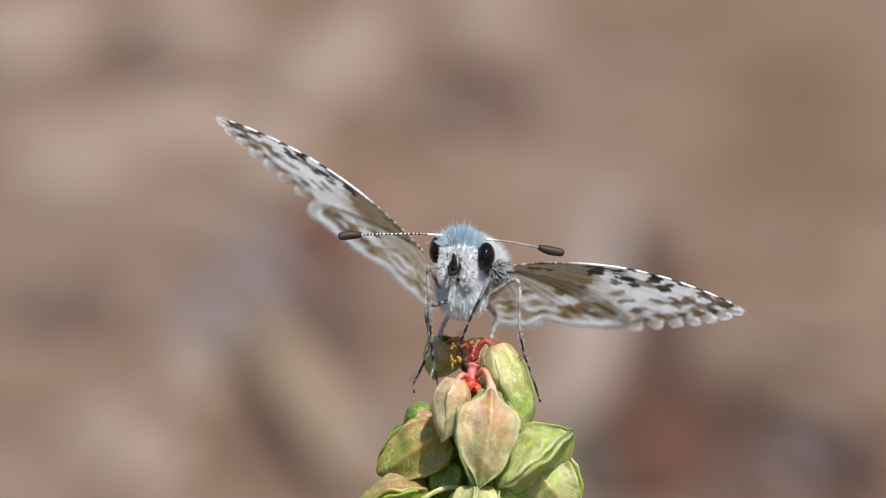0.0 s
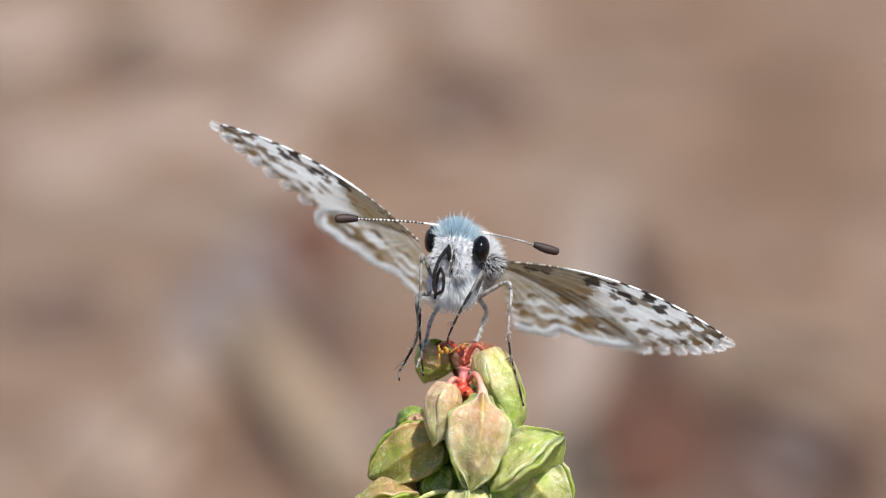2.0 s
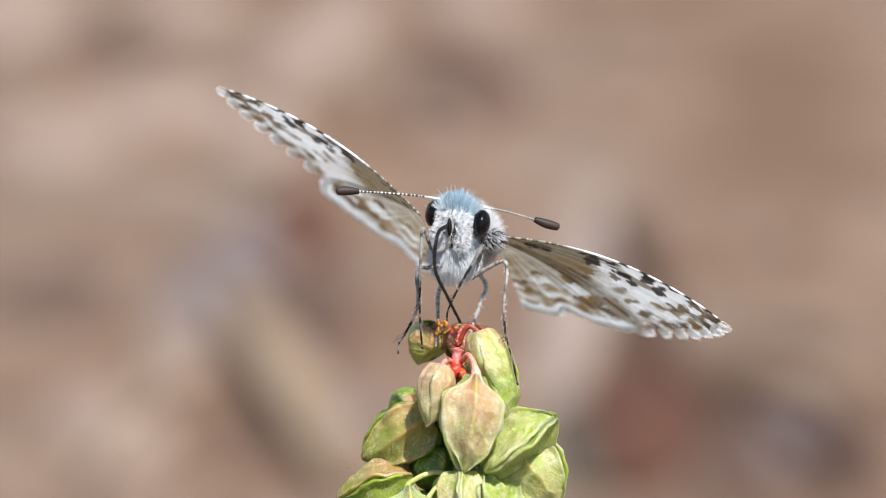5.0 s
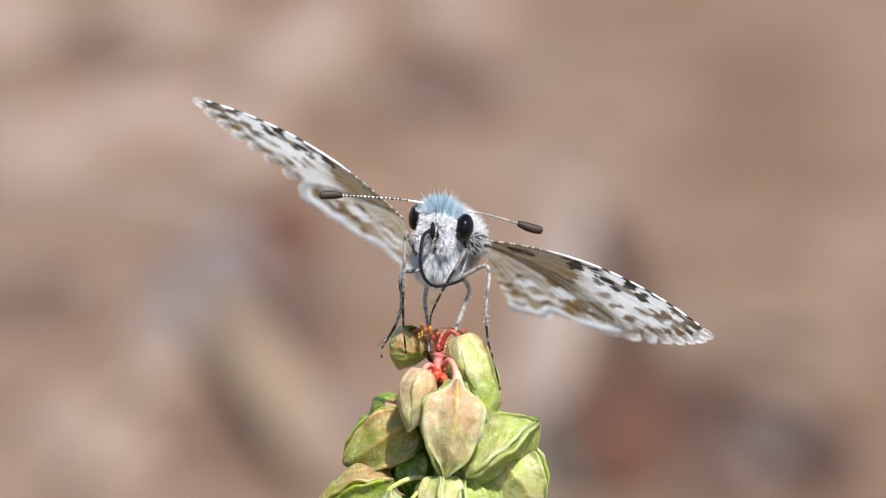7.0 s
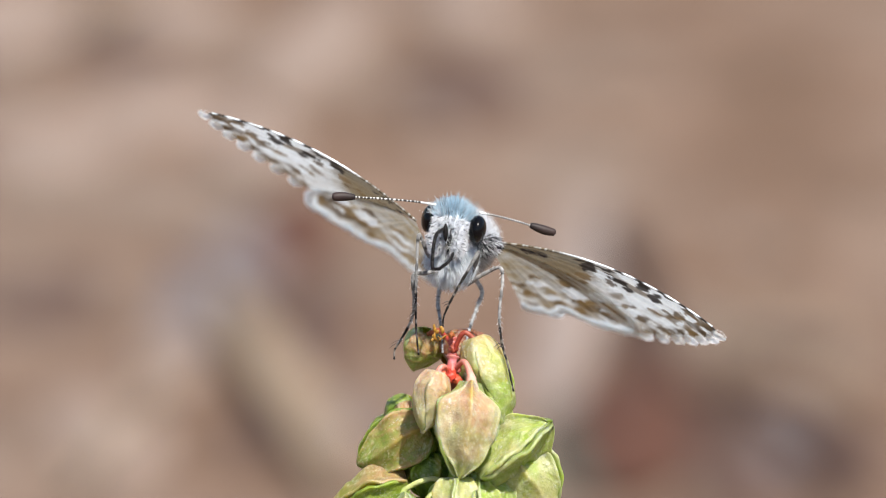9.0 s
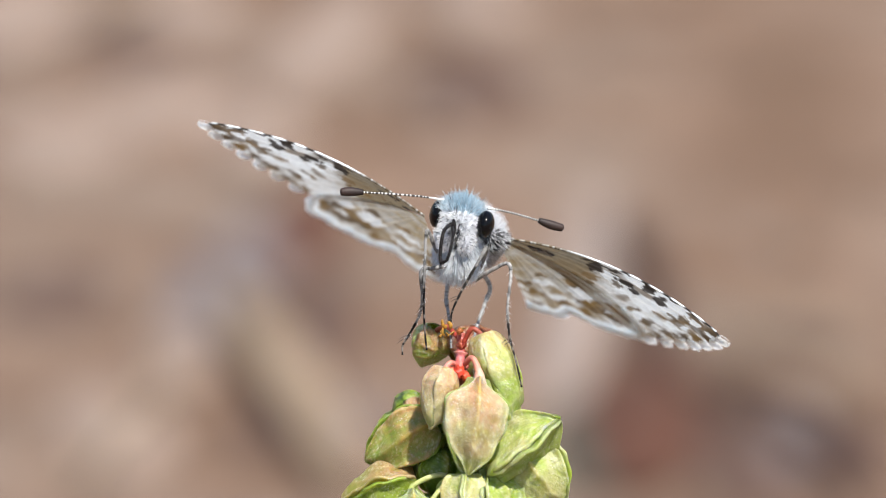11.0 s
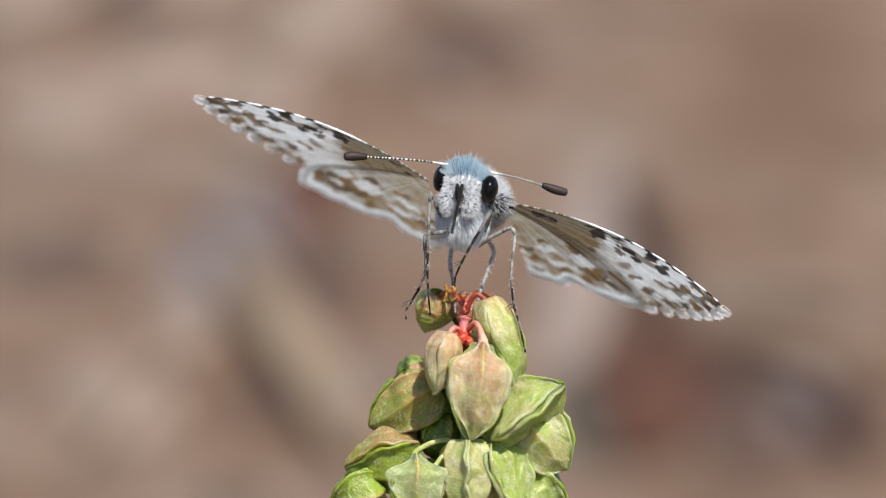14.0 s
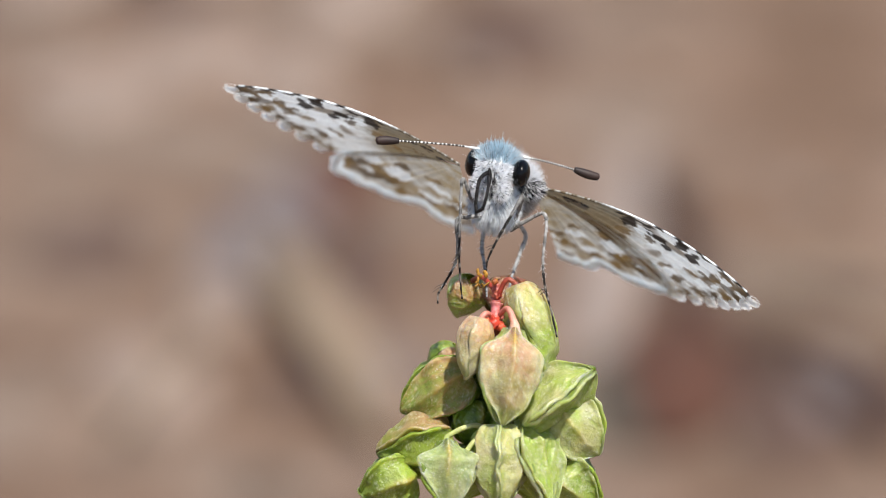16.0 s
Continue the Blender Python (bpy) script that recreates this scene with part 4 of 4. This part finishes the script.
def legs(fly):
    """Six jointed legs; pale scaled thighs and shins, dark ringed feet."""
    rng = random.Random(5)
    paths = {"fore_left": ((800, 474, 1.2), (791, 462, 0.9), (777, 432, 0.6), (773, 487, 0.2), (771, 545, 0.0), (772, 600, 0.2), (776, 643, 0.4)),
             "mid_left": ((808, 494, 0.7), (786, 499, 0.4), (767, 503, 0.2), (768, 550, 0.6), (764, 580, 1.2), (745, 616, 1.5), (734, 634, 1.6), (733, 651, 1.4)),
             "fore_right": ((862, 516, 1.8), (876, 484, 1.0), (882, 462, 0.3), (866, 490, 0.1), (846, 524, -0.1), (833, 548, -0.2), (821, 575, 0.0), (819, 593, 0.1)),
             "mid_right": ((862, 518, 1.8), (893, 500, 1.0), (919, 489, 0.4), (925, 510, 0.3), (919, 570, 0.2), (923, 620, 0.2), (934, 662, 0.0), (944, 708, -0.2)),
             "hind_left": ((818, 500, 4.0), (811, 548, 4.0), (815, 580, 3.6), (818, 605, 3.2), (820, 640, 3.0)),
             "hind_right": ((868, 498, 3.6), (888, 530, 4.0), (880, 558, 4.0), (868, 592, 3.4), (862, 612, 3.0), (858, 640, 2.8))}
    made = {}
    for name, pts in paths.items():
        back = name.startswith("hind")
        dark_from = 0.46 if name == "fore_right" else (0.62 if not back else 1.2)
        hinge = on_body(*pts[0])
        path = smooth_path([on_body(*p) - hinge for p in pts], 90)
        s = Shape()

        def thick(q):
            knee = 0.04 * math.exp(-((q - 0.33) / 0.03) ** 2)
            return max(0.045, (0.17 if name == "fore_right" else 0.150) - (0.125 if name == "fore_right" else 0.10) * q ** 0.6 + knee * 0.6 + 0.008 * math.sin(q * 90)) * (0.9 if not back else 1.0)

        def tone(q):
            k = 1.5 * noise.noise(Vector((q * 38, len(name) * 3.7, 0)))
            pale = mixed((0.42, 0.41, 0.40) if name == "mid_right" else (0.27, 0.265, 0.26) if not back else (0.44, 0.45, 0.46), (0.014, 0.012, 0.011), 0.30 + 0.55 * k + 0.6 * noise.noise(Vector((q * 95, 1, len(name)))) + (q > dark_from) * 1.4)
            return pale if q < dark_from or k < 0.25 else mixed(pale, (0.35, 0.3, 0.26), 0.5)

        tube(s, path, thick, tone, 9)
        ob = part("leg", s.mesh("leg"), LEG, fly, "pale scaly leg with a dark thin foot" if not back else "pale hind leg")
        ob.matrix_basis = Matrix.Translation(hinge * 0.001)
        # bristles and spurs
        h = Shape()
        for k in range(170):
            i = int(rng.uniform(2, 50 if name == "fore_right" else 66))
            d = Vector((rng.gauss(0, 1), rng.gauss(0, 1), rng.gauss(0, 1))).normalized()
            p = path[i]
            way = (d + (path[i + 1] - path[i]).normalized() * 1.1).normalized()
            ln = rng.uniform(0.12, 0.42)
            sd = way.orthogonal().normalized() * 0.012
            h.add([p - sd, p + sd, p + way.cross(sd), p + way * ln], [(0, 1, 3), (1, 2, 3), (2, 0, 3)], [mixed(SNOW, ASH, rng.random() * .6)] * 4)
        part("leg_hair", h.mesh("leg_hair", False), FUR, ob)
        for k in range(2 if not back else 1):
            i = 64 + 2 * k
            c = Shape()
            e = path[i] + Vector((rng.uniform(-.6, -.3), 0.1, rng.uniform(-.4, -.1)))
            tube(c, smooth_path([path[i], (path[i] + e) / 2 + Vector((0, 0, .05)), e], 8), lambda q: 0.035 * (1 - 0.7 * q), lambda q: (0.12, 0.1, 0.09), 6)
            part("spur", c.mesh("spur"), LEG, ob)
        made[name] = ob
    # yellow pollen stuck to the dark foot
    s = Shape()
    for k in range(7):
        tip = on_body(814 + rng.uniform(-14, 8), 598 + rng.uniform(-6, 12), -0.1) - on_body(*paths["fore_right"][0])
        blob(s, tip, (0.06 + 0.05 * rng.random(), 0.08, 0.10 + 0.08 * rng.random()), (1, 1, 1), 6, 8, None, 0.4)
    part("pollen_clump", s.mesh("pollen_clump"), SPECK, made["fore_right"], "yellow-orange pollen clump")
    return made


LINK, LINKS = 0.40, 16


def tongue(fly):
    """The tongue as a chain of short rigid links."""
    s = Shape()
    # black blob: tongue base, also standing in for the shaded slit between palps
    blob(s, on_body(824, 427, -0.42), (0.13, 0.30, 0.46), (1, 1, 1), 10, 12)
    base = part("tongue", s.mesh("tongue"), TONGUE, fly, "black slender feeding tongue")
    made = []
    for k in range(LINKS):
        s = Shape()
        tube(s, [Vector((0, 0, -LINK * (q * 1.16 - 0.08))) for q in (0, .25, .5, .75, 1)], lambda q: (0.104 - 0.030 * k / LINKS) * (0.9 + 0.1 * math.sin(math.pi * q)), lambda q: (1, 1, 1), 9)
        made.append(part("tongue_link", s.mesh("tongue_link"), TONGUE, base))
    return made


TONGUES = {"down": ((820, 424, 0), (806, 436, -.6), (800, 505, -1.0), (793, 560, -.8), (788, 616, -.4)),
           "plumb": ((820, 424, 0), (806, 436, -.6), (804, 500, -.9), (812, 560, -.7), (816, 600, -.4)),
           "hook": ((820, 426, 0), (806, 440, -.6), (803, 495, -1.0), (824, 525, -.8), (866, 518, -.2), (880, 510, 1.0)),
           "vee": ((820, 420, 0), (806, 434, -.7), (800, 478, -1.1), (806, 498, -1.3), (817, 470, -1.4), (823, 440, -.9), (822, 425, 0.6)),
           "ahead": ((834, 412, 1.2), (830, 424, -.3), (823, 456, -1.6), (816, 490, -3.4), (809, 522, -5.4)),
           "bent": ((820, 425, 0), (803, 440, -.7), (798, 500, -1.0), (820, 550, -.8), (846, 602, -.4)),
           "loop": ((820, 420, 0), (806, 440, -.5), (797, 470, -.8), (800, 500, -.9), (812, 495, -1.0), (814, 465, -.9), (806, 452, -.6), (802, 480, -.5)),
           "jay": ((820, 424, 0), (806, 434, -.6), (797, 490, -1.0), (792, 532, -1.1), (797, 546, -1.2), (806, 541, -1.2), (812, 520, -1.1), (817, 488, -.2), (820, 470, 1.8)),
           "coil": ((820, 426, .4), (813, 440, .2), (820, 452, .2), (828, 442, .3), (820, 434, .6), (816, 444, .8), (822, 448, 1.0), (826, 440, 1.6))}


def tongue_poses(shape):
    """The links' poses, laid end to end along a named shape."""
    path = smooth_path([on_body(x, z, d - (1.25 if k else 0.55)) for k, (x, z, d) in enumerate(TONGUES[shape])], 160)
    path += [path[-1] + (path[-1] - path[-2]).normalized() * 0.1 * k for k in range(1, 60)]
    out, here, i = [], path[0], 0
    for _ in range(LINKS):
        while i < len(path) - 1 and (path[i] - here).length < LINK:
            i += 1
        d = (path[i] - here).normalized()
        turn = Vector((0, 0, -1)).rotation_difference(d).to_matrix().to_4x4()
        out.append(Matrix.Translation(here * 0.001) @ turn)
        here = here + d * LINK
    return out


# ---------------------------------------------------------------- the place
ground()
litter(random.Random(4))
dock_plant()
fly = butterfly()
WINGS = wings(fly)
LEGS = legs(fly)
LINKS_MADE = tongue(fly)


# ---------------------------------------------------------------- what moves
def motions():
    # the body rises on its legs and leans over in the first three seconds
    sway = ((0.0, -16, 36, -5), (0.5, -14, 27.5, -5), (1.0, -11, 20.5, -3.5), (1.5, -13.5, 17, -1.5), (2.0, -13.5, 14, -0.8),
            (2.5, -8, 4, 0), (3.0, -5.3, 3, 0.8), (3.5, -5.7, 2.5, 0), (5.8, 3, 1, 0), (6.0, 4, 1, 0), (6.5, 5.5, 0, 0), (7.0, 2.7, -1, 0),
            (8.0, 0, 0, 0), (11.0, 0, -2, 0), (13.5, 0, -3, 0), (16.0, 0, -5, 0))
    walk(fly, [(t, body_pose(x, z, r)) for t, x, z, r in sway])

    def body_at(t):
        k = max(i for i in range(len(sway)) if sway[i][0] <= t + 1e-6)
        a, b = sway[k], sway[min(k + 1, len(sway) - 1)]
        s = 0 if a is b else (t - a[0]) / (b[0] - a[0])
        return body_pose(*(p + (q - p) * s for p, q in zip(a[1:], b[1:])))

    # the wings' turns in the working axes, degrees
    left = ((0.0, 196.6, -32.8, 168.1), (0.5, 197.0, -31.2, 166.7), (1.0, 198.5, -33.5, 163.6), (1.5, 199.3, -29.8, 163.4), (2.0, 200.2, -28.9, 162.7),
            (2.5, 203.2, -27.6, 161.2), (3.0, 204.7, -29.3, 160.2), (3.5, 203.8, -29.1, 159.9), (6.0, 199.2, -31.9, 162.4), (6.5, 199.4, -31.1, 162.1),
            (7.0, 198.5, -29.3, 163.2), (7.5, 199.6, -28.1, 163.3), (8.0, 198.2, -27.1, 164.6), (8.5, 198.0, -26.8, 165.0), (11.0, 197.8, -22.5, 166.9),
            (12.0, 198.0, -20.9, 167.8), (13.0, 197.8, -20.9, 168.5), (14.0, 197.6, -19.9, 169.6), (16.0, 197.7, -18.7, 170.0))
    right = ((0.0, -17.1, 9.5, 6.4), (0.5, -17.4, 12.9, 4.4), (1.0, -18.1, 15.3, 0.4), (1.5, -18.5, 16.4, -2.0), (2.0, -19.4, 18.2, -4.7), (2.5, -21.7, 20.6, -6.7),
             (3.0, -23.6, 20.8, -7.2), (3.5, -22.6, 21.1, -8.8), (6.0, -19.4, 20.4, -7.7), (6.5, -19.0, 21.1, -8.0), (7.0, -19.4, 21.6, -9.5), (8.0, -18.7, 21.2, -9.0),
             (8.5, -18.6, 21.2, -8.9), (11.0, -19.7, 23.9, -9.2), (12.5, -19.6, 24.5, -8.4), (14.0, -20.2, 25.2, -9.2), (16.0, -20.0, 26.7, -8.9))
    for side, turns, drop in (("left", left, 0.5), ("right", right, 0.5)):
        for hind in (False, True):
            rows = []
            for t, rx, ry, rz in turns:
                body = body_at(t)
                root = (STAGE.inverted() @ body) @ (ROOTS[side] * 0.001)
                m = pose(*root, rx, ry, rz) @ pose(0, 0, 0, drop * hind)
                m.translation += Vector((0, 0, -0.00006 * hind))
                rows.append((t, body.inverted() @ (STAGE @ m)))
            walk(WINGS[side, hind], rows)

    # the feet that keep their hold while the body rises
    for name, hold in (("mid_right", 0.6),):
        rest = LEGS[name].matrix_basis.copy()
        walk(LEGS[name], [(t, Matrix.Translation((-x * hold / 35000, 0, z * hold / 35000)) @ rest) for t, x, z, _ in sway])
    rest = LEGS["hind_left"].matrix_basis.copy()
    walk(LEGS["hind_left"], [(t, rest @ pose(0, 0, 0, 0, a, 0)) for t, a in ((0.0, 24), (3.7, 22), (5.8, 2), (16.0, 0))])

    # the tongue uncoils, probes and folds
    play = ((0.0, "coil"), (1.5, "coil"), (2.0, "loop"), (2.5, "down"), (3.0, "down"), (3.5, "bent"), (6.0, "bent"), (6.5, "hook"), (8.0, "hook"),
            (8.5, "down"), (10.8, "vee"), (11.0, "vee"), (11.5, "hook"), (12.0, "vee"), (12.5, "plumb"), (13.0, "vee"), (13.5, "hook"), (14.0, "ahead"),
            (15.0, "ahead"), (15.5, "jay"), (16.0, "vee"))
    shapes = {name: tongue_poses(name) for name in TONGUES}
    rows = [[] for _ in LINKS_MADE]
    for (ta, na), (tb, nb) in zip(play, play[1:] + play[-1:]):
        steps = 1 if na == nb else 4
        for i in range(steps):
            f = i / steps
            here = shapes[na][0].translation.lerp(shapes[nb][0].translation, f)
            for k, row in enumerate(rows):
                turn = shapes[na][k].to_quaternion().slerp(shapes[nb][k].to_quaternion(), f)
                m = turn.to_matrix().to_4x4()
                m.translation = here
                row.append((ta + (min(tb, ta + 0.5) - ta) * f, m))
                here = here + turn @ Vector((0, 0, -LINK * 0.001))
    for ob, row in zip(LINKS_MADE, rows):
        walk(ob, row)


def body_pose(x, z, lean):
    """The butterfly's pose, moved by x and z sheet units from rest and leaning to the right by some degrees."""
    return STAGE @ Matrix.Translation((BODY + Vector((x / 35, 0, -z / 35))) * 0.001) @ pose(0, 0, 0, 0, lean, 0)


motions()
